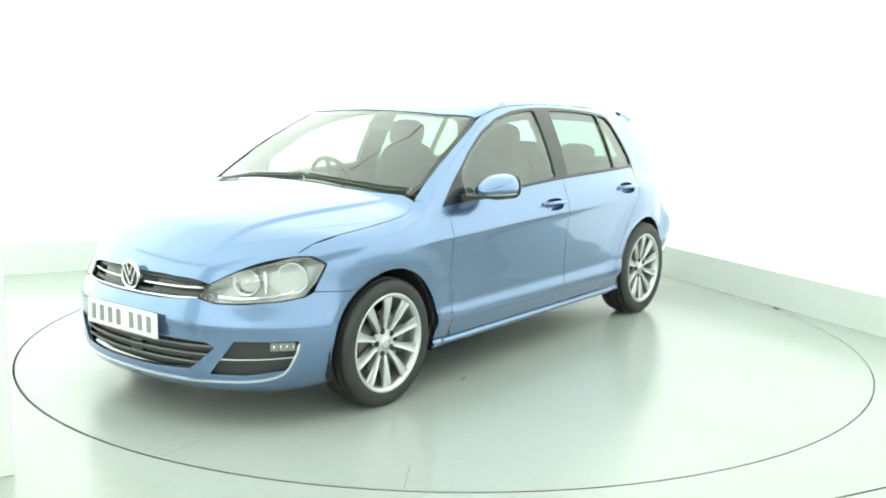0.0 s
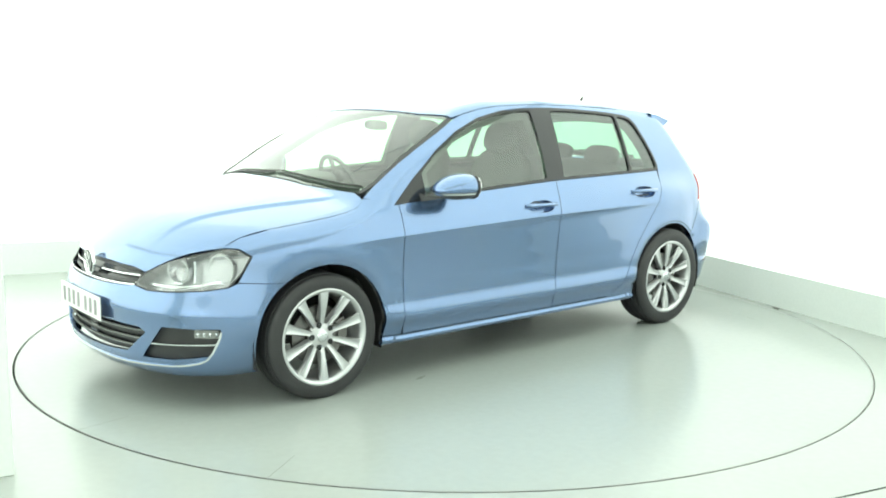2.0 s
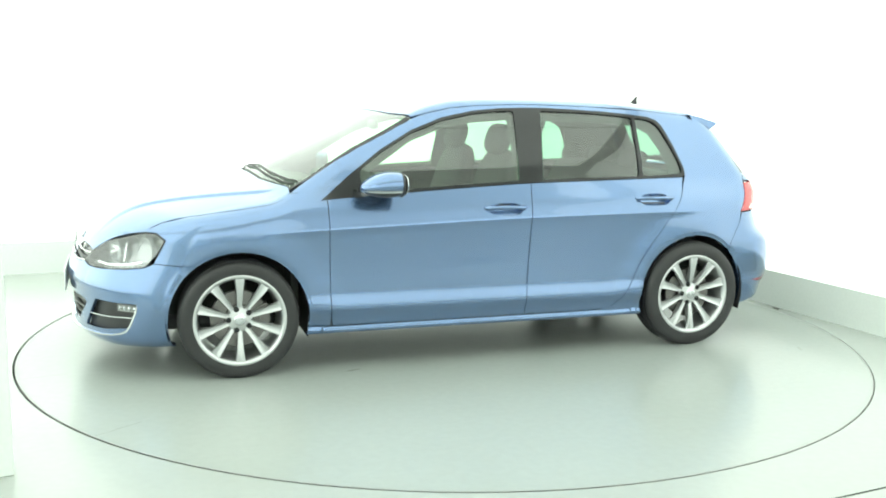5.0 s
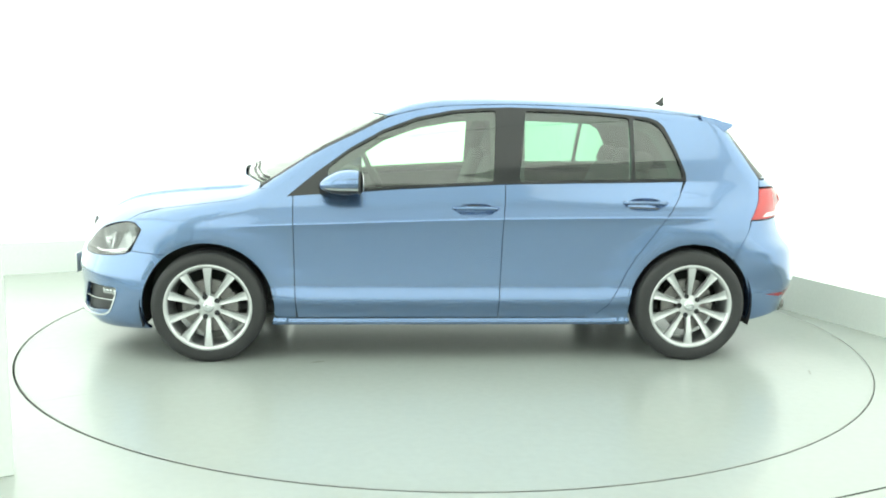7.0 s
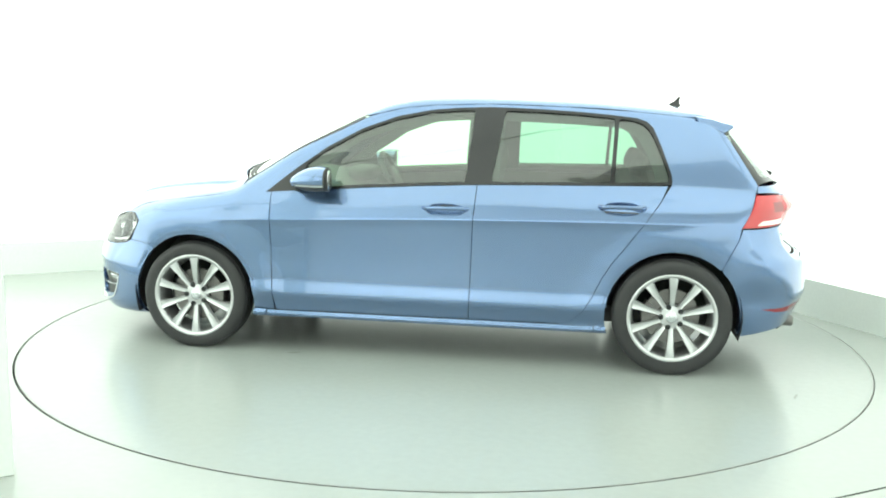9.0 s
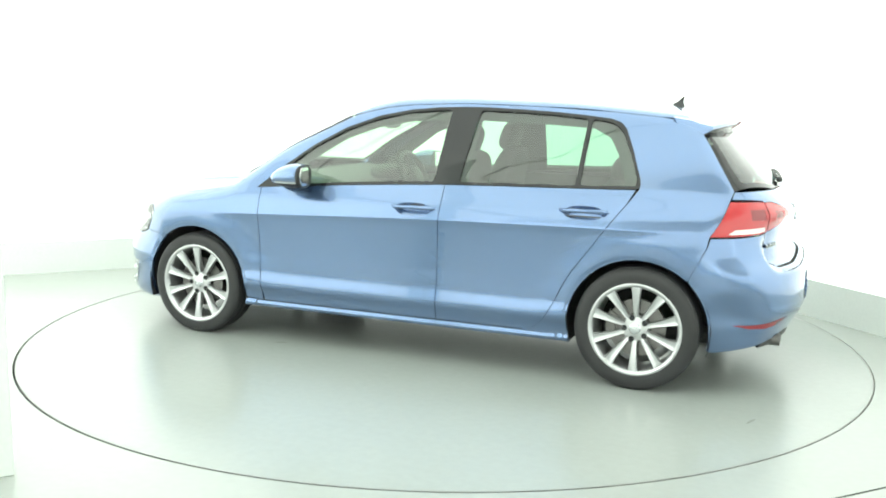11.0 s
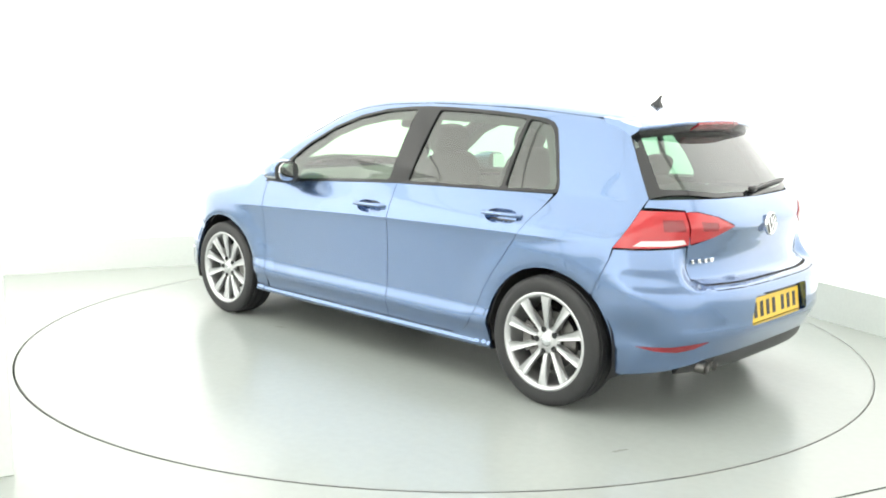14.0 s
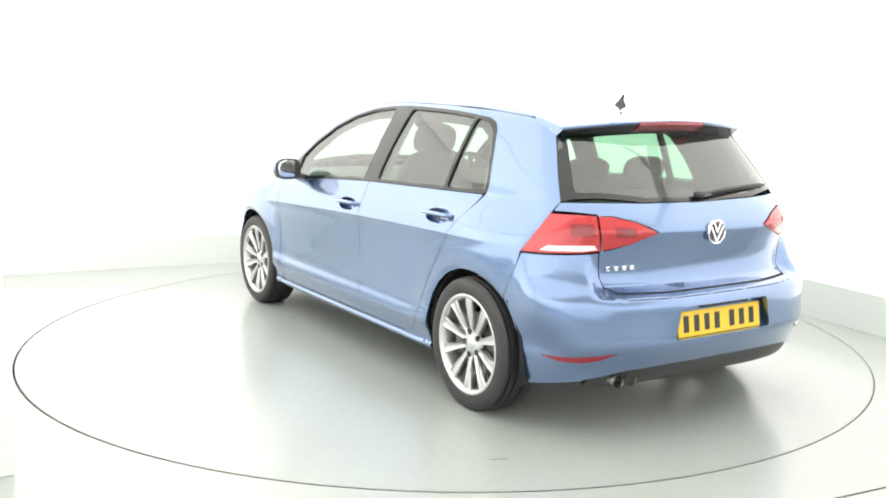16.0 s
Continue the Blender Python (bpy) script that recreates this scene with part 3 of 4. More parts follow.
def car():
    it = tagged(new("car"), "metallic light blue five-door hatchback parked on the turntable", "car")
    S = lambda *q: on_side(*q)
    # side frame: pillars, roof rail, quarter panel and sill in one
    ditch = on_top(*DITCH)
    quarter = np.array([(-1.548, .555, 1.291), (-1.60, .585, 1.215), (-1.735, .668, 1.004)])
    quarter = np.concatenate([quarter, along(REAR_VIEW, [(-1.722, .712, .958), (-1.644, .808, .789)])])
    seam_r = along(LEFT, S((-1.637, .735), (-1.60, .66), (-1.560, .573)))
    pillar = on_top((1.045, .757), (.95, .735), (.80, .715), (.65, .692), (.50, .662))
    outer = np.concatenate([S((.908, .912), (.985, .935)), pillar, ditch, quarter, seam_r, S(*arch(-AXLE, ARCH_R, 132, -16)), S((-.985, .203), (.985, .203)), S(*arch(AXLE, ARCH_F, 196, 189, 2)),
                            S((.856, .240), (-.73, .243)), S(*GAP_R[::-1]), S(*DLO[::-1][1:])])
    panel("side_frame", PAINT, it, LEFT, outer, gap=.022, lines=FOLDS, mirror=True)
    # doors
    belt_f = [b for b in BELT if b[0] > -.27]
    front = S(*[(x - .002, z) for x, z in GAP_F], (-.238, .247), *[(x + .002, z) for x, z in GAP_B[::-1]], *[(x, z - .004) for x, z in belt_f])
    rear = S(*[(x - .002, z) for x, z in GAP_B], (-.735, .248), *[(x + .004, z) for x, z in GAP_R[::-1][1:-1]], (-1.27, .992), *[(x, z - .004) for x, z in BELT if x < -.27 and x > -1.25])
    dish_f, dish_r = S(*oval(-.108, .838, .100, .034)), S(*oval(-1.035, .874, .098, .034))
    fd = panel("front_door", PAINT, it, LEFT, front, [dish_f], gap=.022, lines=FOLDS, depth=.042, mirror=True)
    rd = panel("rear_door", PAINT, it, LEFT, rear, [dish_r], gap=.022, lines=FOLDS, depth=.042, mirror=True)
    for doors, dish, x, z in ((fd, dish_f, -.108, .845), (rd, dish_r, -1.035, .881)):
        for d, side in zip(doors, (1, -1)):
            back = panel("handle_dish", PAINT, d, LEFT, inset(dish, -.1), gap=.03, depth=0, out=-.042)[0]
            y = on_side((x, z))[0][1]
            grip = tube([(x + .118, y - .004, z + .002), (x + .10, y + .020, z + .003), (x + .05, y + .030, z + .005), (x - .05, y + .030, z + .005), (x - .10, y + .020, z + .003), (x - .118, y - .004, z + .002)], .0115, 10, flat=.95)
            h = part("door_handle", grip, PAINT, d)
            if side < 0:
                for o in (back, h):
                    o.data = mesh_of(mirrored(o.data), o.name, PAINT)
    # window surround and glass
    ring = S(*DLO, *BELT)
    g1 = S((.690, .930), (.685, 1.050), (.567, 1.138), (.385, 1.240), (.199, 1.309), (.011, 1.348), (-.15, 1.362), (-.232, 1.365), (-.205, .988), (.021, .976), (.325, .958), (.56, .938))
    g2 = S((-.398, 1.366), (-.623, 1.361), (-.80, 1.352), (-.987, 1.337), (-.970, 1.002), (-.914, 1.003), (-.597, .997), (-.345, .991))
    g3 = S((-1.008, 1.335), (-1.09, 1.325), (-1.135, 1.31), (-1.172, 1.275), (-1.224, 1.17), (-1.271, 1.05), (-1.272, 1.012), (-.992, 1.004))
    tri = S((.858, .912), (.80, .962), (.688, 1.035), (.690, .932))
    panel("window_surround", TRIM, it, LEFT, ring, [g1, g2, g3], gap=.03, depth=.03, out=.001, mirror=True, hole_round=.02)
    for nm, q, mt in (("front_window", g1, GLASS), ("rear_window", g2, PRIVACY), ("quarter_window", g3, PRIVACY)):
        for o in panel(nm, mt, it, LEFT, q, gap=.06, depth=0, out=-.008, mirror=True, round_by=.02):
            o.visible_shadow = False
    # fender
    lamp = NOSE_VIEW.lift(NOSE_VIEW.flat(np.array(HEADLAMP)))
    shut = [(1.050, .757), (1.10, .782), (1.167, .793), (1.27, .793), (1.42, .778), (1.557, .748), (1.68, .708)]
    fend = np.concatenate([S(*[(x + .002, z) for x, z in GAP_F[:-1][::-1]]), S((.905, .915), (.985, .937)), on_top(*[(x, y + .0015) for x, y in shut]), lamp[3:4] + (-.002, .004, .003),
                           lamp[4:5] + (-.004, .001, .003), lamp[5:6] + (-.004, 0, .001), lamp[6:7] + (-.004, .004, -.002), S((1.725, .596), (1.60, .588)), S(*arch(AXLE, ARCH_F, 54.1, 188)), S((.856, .246))])
    panel("fender", PAINT, it, LEFT, fend, gap=.022, lines=FOLDS, mirror=True)
    # bonnet, roof, screens
    left_edge = np.concatenate([on_top((1.16, .40), (1.05, .69)), on_top(*[(x, y - .0015) for x, y in shut]), lamp[3:4] + (0, 0, .003), lamp[2:3] + (0, 0, .003), lamp[1:2] + (0, 0, .003)])
    nose = [(2.030, .36), (2.058, .25), (2.075, .12)]
    left_edge = np.concatenate([left_edge, on_top(*nose)])
    right_edge = left_edge[::-1] * (1, -1, 1)
    bonnet = np.concatenate([on_top((1.205, 0)), left_edge, on_top((2.082, 0)), right_edge])
    panel("bonnet", PAINT, it, HOOD_VIEW, bonnet, gap=.022, lines=bonnet_lines())
    back = [(-1.50, .535), (-1.545, .30), (-1.555, 0)]
    roof_l = np.concatenate([on_top((.478, 0), (.47, .2), (.44, .42), (.37, .615)), on_top(*[(x, y - .0025) for x, y in DITCH[1:-1]]), on_top(*back)])
    panel("roof", PAINT, it, ABOVE, np.concatenate([roof_l, roof_l[::-1][1:-1] * (1, -1, 1)]), gap=.035)
    ws_l = on_top((1.175, 0), (1.14, .40), (1.03, .715), (.95, .725), (.80, .705), (.65, .682), (.50, .652), (.378, .617), (.448, .42), (.476, .2), (.484, 0))
    wind = np.concatenate([ws_l, ws_l[::-1][1:-1] * (1, -1, 1)])
    panel("windscreen", GLASS, it, SCREEN_VIEW, wind, gap=.05, depth=0, out=-.004)[0].visible_shadow = False
    # tailgate
    tg_l = np.array([(-1.93, 0, .995), (-1.90, .35, .998), (-1.78, .63, 1.000), (-1.735, .674, 1.000), (-1.72, .700, .966), (-1.85, .575, .957)])
    tg_l = np.concatenate([tg_l, on_back((.575, .803), (.565, .70), (.553, .657), (.526, .634), (.3, .630), (0, .630))])
    lamp_in = [q for q in TAILLAMP if q[1] < .60]
    hole_in = np.array([(-1.86, .566, .951), *lamp_in[:5], (-1.90, .566, .808)])
    gate = np.concatenate([tg_l, tg_l[::-1][1:-1] * (1, -1, 1)])
    panel("tailgate", PAINT, it, TAIL_VIEW, gate, [hole_in, hole_in * (1, -1, 1)], gap=.02)
    bl_l = np.array([(-1.92, 0, 1.003), (-1.89, .35, 1.004), (-1.735, .672, 1.010), (-1.60, .596, 1.22), (-1.548, .567, 1.300), (-1.60, .30, 1.315), (-1.62, 0, 1.318)])
    panel("backlight", PRIVACY, it, BACKLIGHT_VIEW, np.concatenate([bl_l, bl_l[::-1][1:-1] * (1, -1, 1)]), gap=.05, depth=0, out=-.004)[0].visible_shadow = False
    # bumpers
    fb_l = np.concatenate([S(*[(x, z) for x, z in arch(AXLE, ARCH_F, -20, 53.4, 11)]), S((1.60, .585), (1.725, .5925)), np.array(HEADLAMP[7:] + HEADLAMP[:1]) + (0, 0, -.004), np.array([(2.06, .372, .560), (2.09, .20, .553), (2.10, 0, .551)])])
    lowl = np.array([(2.06, 0, .166), (2.03, .35, .166), (1.9, .6, .166), (1.72, .77, .166), (1.665, .80, .170)])
    grille_low = np.array([(2.12, 0, .395), (2.119, .242, .392), (2.043, .452, .384), (2.023, .483, .362), (2.06, .374, .262), (2.1, .2, .252), (2.11, 0, .250)])
    gl = np.concatenate([grille_low, grille_low[::-1][1:-1] * (1, -1, 1)])
    fog = np.array([(1.985, .560, .396), (1.80, .748, .392), (1.795, .752, .370), (1.831, .712, .268), (1.944, .588, .246), (2.02, .455, .246)])
    left = np.concatenate([lowl, fb_l])
    panel("front_bumper", PAINT, it, NOSE_VIEW, np.concatenate([left, left[::-1][1:-1] * (1, -1, 1)]), [gl, fog, fog * (1, -1, 1)], gap=.022)
    rb_l = np.concatenate([np.array([(-2.07, 0, .322), (-2.05, .30, .320), (-2.0, .50, .308), (-1.95, .60, .284)]), S((-1.80, .240), (-1.69, .215)), S(*arch(-AXLE, ARCH_R, 194, 135, 9)), along(LEFT, S((-1.5635, .574), (-1.6035, .66), (-1.6405, .735))), np.array([(-1.650, .805, .783)]),
                           np.array([(-1.75, .74, .785), (-1.85, .64, .791)]), on_back((.582, .797), (.572, .70), (.560, .652), (.531, .6285), (.3, .6255), (0, .6255))])
    recess = np.array([(-2.08, .27, .572), (-2.08, -.27, .572), (-2.08, -.30, .432), (-2.08, .30, .432)])
    panel("rear_bumper", PAINT, it, REAR_VIEW, np.concatenate([rb_l, rb_l[::-1][1:-1] * (1, -1, 1)]), [recess], gap=.022, depth=.045, hole_round=.02)
    panel("plate_recess", PAINT, it, REAR_VIEW, inset(recess, -.12), gap=.05, depth=0, out=-.045)
    details(it)
    return it


def wheel(parent, ax, side):
    """An alloy wheel with ten spokes; its outer face looks to y = +."""
    barrel = [(.226, .080), (.2335, .088), (.2345, .093), (.230, .0955), (.222, .094), (.214, .086), (.207, .070), (.200, .02), (.196, -.05), (.214, -.085), (.226, -.085)]
    w = part("wheel", smooth(lathe(barrel, 72), 40), ALLOY, parent, "ten-spoke silver alloy wheel with a black tyre")
    w.matrix_basis = pose(ax, (.752 if ax > 0 else .760) * side, hub_z(ax), 0, 0, 0 if side > 0 else 180)
    r0 = .224
    prof = [(r0, .082), (.236, .0945), (.252, .098), (.276, .0985), (.293, .0945), (.304, .086), (.309, .078), (.309, .068), (.301, .066), (.301, .060), (.312, .058), (.313, .030), (.303, .029), (.303, .023), (.313, .022), (.313, -.022),
            (.303, -.023), (.303, -.029), (.313, -.030), (.312, -.06), (.304, -.088), (.276, -.104), (.236, -.096), (r0, -.082)]
    prof = [(r0 + (r - r0) * (hub_z(ax) + .003 - r0) / (.313 - r0), y) for r, y in prof]
    part("tyre", smooth(lathe(prof, 72), 30), RUBBER, w, "black low-profile tyre")
    for k in range(10):
        a = 2 * math.pi * k / 10 + math.pi / 2
        secs = []
        for rr, hw, yo, th in ((.050, .0135, .062, .045), (.085, .0140, .070, .04), (.13, .0175, .079, .035), (.17, .0215, .085, .03), (.200, .0255, .088, .028), (.2185, .0290, .088, .024)):
            c = Vector((rr * math.cos(a), 0, rr * math.sin(a)))
            t = Vector((-math.sin(a), 0, math.cos(a)))
            y = Vector((0, 1, 0))
            secs.append([c + t * -hw + y * (yo - .009), c + t * -hw * .80 + y * yo, c + t * -hw * .35 + y * (yo - .004), c + t * hw * .35 + y * (yo - .004), c + t * hw * .80 + y * yo, c + t * hw + y * (yo - .009), c + t * hw * .7 + y * (yo - th), c + t * -hw * .7 + y * (yo - th)])
        part("spoke", smooth(loft(secs), 25), ALLOY, w)
    part("hub", smooth(lathe([(0, .070), (.028, .070), (.033, .066), (.060, .062), (.068, .05), (.070, .0), (0, .0)], 40), 30), ALLOY, w)
    part("centre_cap", smooth(lathe([(0, .0755), (.020, .075), (.026, .073), (.029, .068)], 32), 50), SATIN, w, "plain silver centre cap")
    for k in range(5):
        a = 2 * math.pi * k / 5 + math.pi / 2 + math.radians(18 + 36)
        m = pose(.056 * math.cos(a), .0, .056 * math.sin(a))
        part("wheel_bolt", smooth(lathe([(0, .0655), (.0145, .0668), (.0145, .058)], 16, m), 30), TRIM, w, "black bolt cap")
    part("brake_disc", smooth(lathe([(.07, .030), (.145, .030), (.145, .008), (.07, .008)], 48, close=True), 30), STEEL, w)
    part("brake_hat", smooth(lathe([(0, .045), (.07, .045), (.075, .03), (.075, .0)], 32), 30), STEEL, w)
    cal = bmesh.new()
    secs = []
    for j in range(7):
        a = math.radians(150 + 10 * j) if (ax > 0) == (side > 0) else math.radians(-30 + 10 * j)
        secs.append([Vector((rr * math.cos(a), yy, rr * math.sin(a))) for rr, yy in ((.105, .045), (.155, .045), (.160, .0), (.105, .0))])
    part("brake_caliper", loft(secs, bm=cal), STEEL, w, "grey brake caliper")
    return w


def cut(bm, co, no, keep_above=True):
    bmesh.ops.bisect_plane(bm, geom=bm.verts[:] + bm.edges[:] + bm.faces[:], plane_co=co, plane_no=no, clear_inner=keep_above, clear_outer=not keep_above)
    return bm


def door_mirror(parent):
    def shell(grow=0.0):
        bend = Euler((radians(-4), radians(3), radians(-10))).to_matrix()
        bm = egg((.590, .932, .988), (.27 + grow, .172 + grow, .135 + grow), 2.3, nu=36, nv=20, bend=bend)
        for v in bm.verts:
            f = max(0, (v.co.x - .56) / .16)
            v.co.z -= (v.co.z - .955) * .40 * f * f
        return cut(bm, (.512, 0, 0), (1, 0, 0))
    for side in (1, -1):
        flip = (lambda b: b) if side > 0 else (lambda b: flipped(b))
        m = part("door_mirror", flip(cut(shell(), (0, 0, .964), (0, 0, 1))), PAINT, parent, "door mirror with a blue cap and black base")
        part("mirror_strip", flip(cut(cut(shell(.003), (0, 0, .950), (0, 0, 1)), (0, 0, .961), (0, 0, 1), False)), SATIN, m, "silver indicator strip")
        part("mirror_base", flip(cut(shell(-.004), (0, 0, .95), (0, 0, 1), False)), BLACK, m)
        glass = egg((.506, .940, .988), (.012, .146, .106), 2.8, nu=28, nv=14, bend=Euler((0, 0, radians(9))).to_matrix())
        part("mirror_glass", flip(glass), CHROME, m, "mirror glass")
        rim = egg((.516, .940, .987), (.020, .170, .128), 2.6, nu=28, nv=14)
        part("mirror_surround", flip(rim), BLACK, m)
        arm = loft([[(.74, .785, .905), (.56, .80, .918), (.56, .80, .945), (.74, .785, .955)], [(.71, .85, .917), (.58, .86, .920), (.58, .86, .938), (.71, .85, .940)], [(.66, .91, .930), (.58, .91, .930), (.58, .91, .945), (.66, .91, .945)]])
        part("mirror_arm", flip(smooth(arm)), TRIM, m)


def flipped(bm):
    bmesh.ops.scale(bm, vec=(1, -1, 1), verts=bm.verts)
    bmesh.ops.reverse_faces(bm, faces=bm.faces)
    return bm


def plate(parent, at, turn, mat, name, label):
    """A number plate with plain bars in place of its characters; its face looks along its own x."""
    p = part(name, block((.006, .52, .111), (0, 0, 0), .002), mat, parent, label)
    p.matrix_basis = pose(*at, *turn)
    for i, y in enumerate((-.212, -.148, -.084, -.020, .075, .139, .203)):
        # the white plate's bars are greyed for glare
        part("bar", block((.0016, .032, .072), (.0036, y, 0)), INK if mat is YELLOW else GLARE_INK, p)
    return p


def badge(parent, at, turn, r):
    b = part("badge", smooth(lathe([(0, .004), (r * .80, .004), (r * .82, .008), (r * .90, .011), (r * .98, .008), (r, 0)], 48), 40), CHROME, parent, "round chrome badge")
    b.matrix_basis = pose(*at, *turn)
    part("badge_field", smooth(lathe([(0, .0055), (r * .79, .0050)], 40), 40), TRIM, b)
    # plain nested chevrons of chrome
    for wide, high, low in ((.34, .70, .02), (.66, .42, -.74)):
        for side in (-1, 1):
            dx, dz = side * wide * r, (high - low) * r
            part("badge_bar", block((r * .17, .004, math.hypot(dx, dz) + r * .08), (dx / 2, .007, (high + low) / 2 * r), .001, (0, math.degrees(math.atan2(dx, dz)), 0)), CHROME, b)


def seat(parent, y, x=.0):
    s = part("front_seat", smooth(egg((x + .10, y, .55), (.56, .50, .20), 3.2), 70), CLOTH, parent, "dark cloth front seat")
    tilt = Euler((0, radians(-17), 0)).to_matrix()
    part("seat_back", egg((x - .20, y, .84), (.15, .48, .62), 3.2, bend=tilt, nu=28, nv=18), CLOTH, s)
    part("seat_headrest", egg((x - .245, y, 1.195), (.105, .265, .185), 2.8, bend=tilt, nu=24, nv=14), CLOTH, s)
    for d in (-.06, .06):
        part("headrest_post", tube([(x - .235, y + d, 1.05), (x - .245, y + d, 1.14)], .006, 8), SATIN, s)


def cabin(it):
    # dark lining behind the outer panels
    S = on_side
    low = np.concatenate([S((1.62, .60)), S(*arch(AXLE, ARCH_F + .004, 50, 198)), S((-.95, .212)), S(*arch(-AXLE, ARCH_R + .004, -16, 130)), S((-1.58, .70), (-1.45, .93), (-1.2, .955), (-.27, .955), (.4, .915), (.9, .87), (1.2, .82), (1.5, .76))])
    panel("door_lining", CABIN, it, LEFT, low, gap=.08, depth=0, out=-.042, mirror=True)
    ring = S(*DLO, *BELT)
    wide = inset(ring, -.035)
    wide[:, 2] = np.minimum(wide[:, 2], 1.385)
    hole1 = S((.62, .95), (.62, 1.06), (.385, 1.215), (.199, 1.283), (.011, 1.32), (-.20, 1.335), (-.20, .985))
    hole2 = S((-.40, 1.335), (-.80, 1.322), (-1.02, 1.308), (-1.11, 1.26), (-1.17, 1.16), (-1.21, 1.05), (-1.20, 1.012), (-.38, .99))
    panel("window_lining", CABIN, it, LEFT, wide, [hole1, hole2], gap=.06, depth=0, out=-.045, mirror=True)
    cp = S((-1.26, 1.0), (-1.16, 1.30), (-1.30, 1.34), (-1.50, 1.28), (-1.66, 1.02))
    panel("rear_pillar_lining", CABIN, it, LEFT, cp, gap=.08, depth=0, out=-.05, mirror=True)
    roof_l = on_top((.43, 0), (.42, .3), (.36, .55), (0, .53), (-.7, .52), (-1.3, .50), (-1.5, .46), (-1.5, 0))
    panel("headlining", HEADLINER, it, ABOVE, np.concatenate([roof_l, roof_l[::-1][1:-1] * (1, -1, 1)]), gap=.1, depth=0, out=-.045)
    for y in (.37, -.37):
        seat(it, y)
    bench = part("rear_seat", smooth(egg((-.78, 0, .56), (.50, 1.28, .20), 4), 70), CLOTH, it, "dark cloth rear bench")
    tilt = Euler((0, radians(-20), 0)).to_matrix()
    part("bench_back", egg((-1.06, 0, .80), (.15, 1.26, .50), 5, bend=tilt, nu=36, nv=16), CLOTH, bench)
    for y in (-.40, 0, .40):
        part("seat_headrest", egg((-1.13, y, 1.075), (.09, .27, .13), 3.0, bend=tilt), CLOTH, bench)
    part("parcel_shelf", block((.46, 1.14, .02), (-1.40, 0, .965), .008), CABIN, it)
    dash = [[(x, y, z) for x, z in ((.98, .62), (.62, .58), (.56, .72), (.60, .86), (.72, .925), (.98, .955))] for y in (-.72, -.4, 0, .4, .72)]
    part("dashboard", smooth(loft(dash), 40), CABIN, it, "dark grey dashboard")
    binn = egg((.62, -.37, .93), (.20, .34, .10), 3)
    part("instrument_hood", binn, CABIN, it)
    wheel_m = pose(.43, -.37, .905, 0, 0, 0) @ Euler((0, radians(-66), 0)).to_matrix().to_4x4() @ Euler((radians(90), 0, 0)).to_matrix().to_4x4()
    sw = part("steering_wheel", smooth(lathe([(.172 + .015 * math.cos(a), .015 * math.sin(a)) for a in (2 * math.pi * i / 10 for i in range(10))], 40, close=True), 60), BLACK, it, "black steering wheel")
    sw.matrix_basis = wheel_m
    part("wheel_boss", egg((0, .01, 0), (.15, .05, .13), 3), BLACK, sw)
    for a in (0, 180, 270):
        c, s = math.cos(radians(a)), math.sin(radians(a))
        part("wheel_spoke", tube([(c * .05, .0, s * .05), (c * .17, 0, s * .17)], .014, 8), BLACK, sw)
    part("rear_view_mirror", egg((.42, 0, 1.265), (.03, .22, .06), 3), BLACK, it)
    part("console", block((.9, .20, .30), (.15, 0, .50), .03), CABIN, it)
    # underside and bays that close the view
    part("underbody", block((3.5, 1.02, .09), (-.02, 0, .235), .03), BLACK, it, "black underbody")
    part("floor_pan", block((1.82, 1.58, .06), (0, 0, .25), .02), BLACK, it)
    part("engine_bay", block((.62, 1.0, .40), (1.55, 0, .46), .03), GAP, it)
    part("boot_floor", block((.62, 1.0, .30), (-1.58, 0, .45), .03), GAP, it)
    part("bulkhead", block((.04, 1.4, .58), (1.02, 0, .60), .01), GAP, it)
    part("rear_silencer", smooth(egg((-1.80, -.28, .27), (.26, .50, .15), 3)), STEEL, it)
    for ax in (AXLE, -AXLE):
        for side in (1, -1):
            bm = bmesh.new()
            n = 24
            rings = []
            for k in range(n + 1):
                a = math.radians(-18 + 216 * k / n)
                rings.append([bm.verts.new((ax + r * math.cos(a), side * (.475 + y), hub_z(ax) + r * math.sin(a))) for r, y in ((.0, 0), (.364, 0), (.364, .345))])
            for a, b in zip(rings, rings[1:]):
                for i in range(2):
                    bm.faces.new((a[i], b[i], b[i + 1], a[i + 1]))
            bmesh.ops.remove_doubles(bm, verts=bm.verts, dist=1e-5)
            part("arch_liner", smooth(bm, 50), LINER, it, "black wheel arch liner")


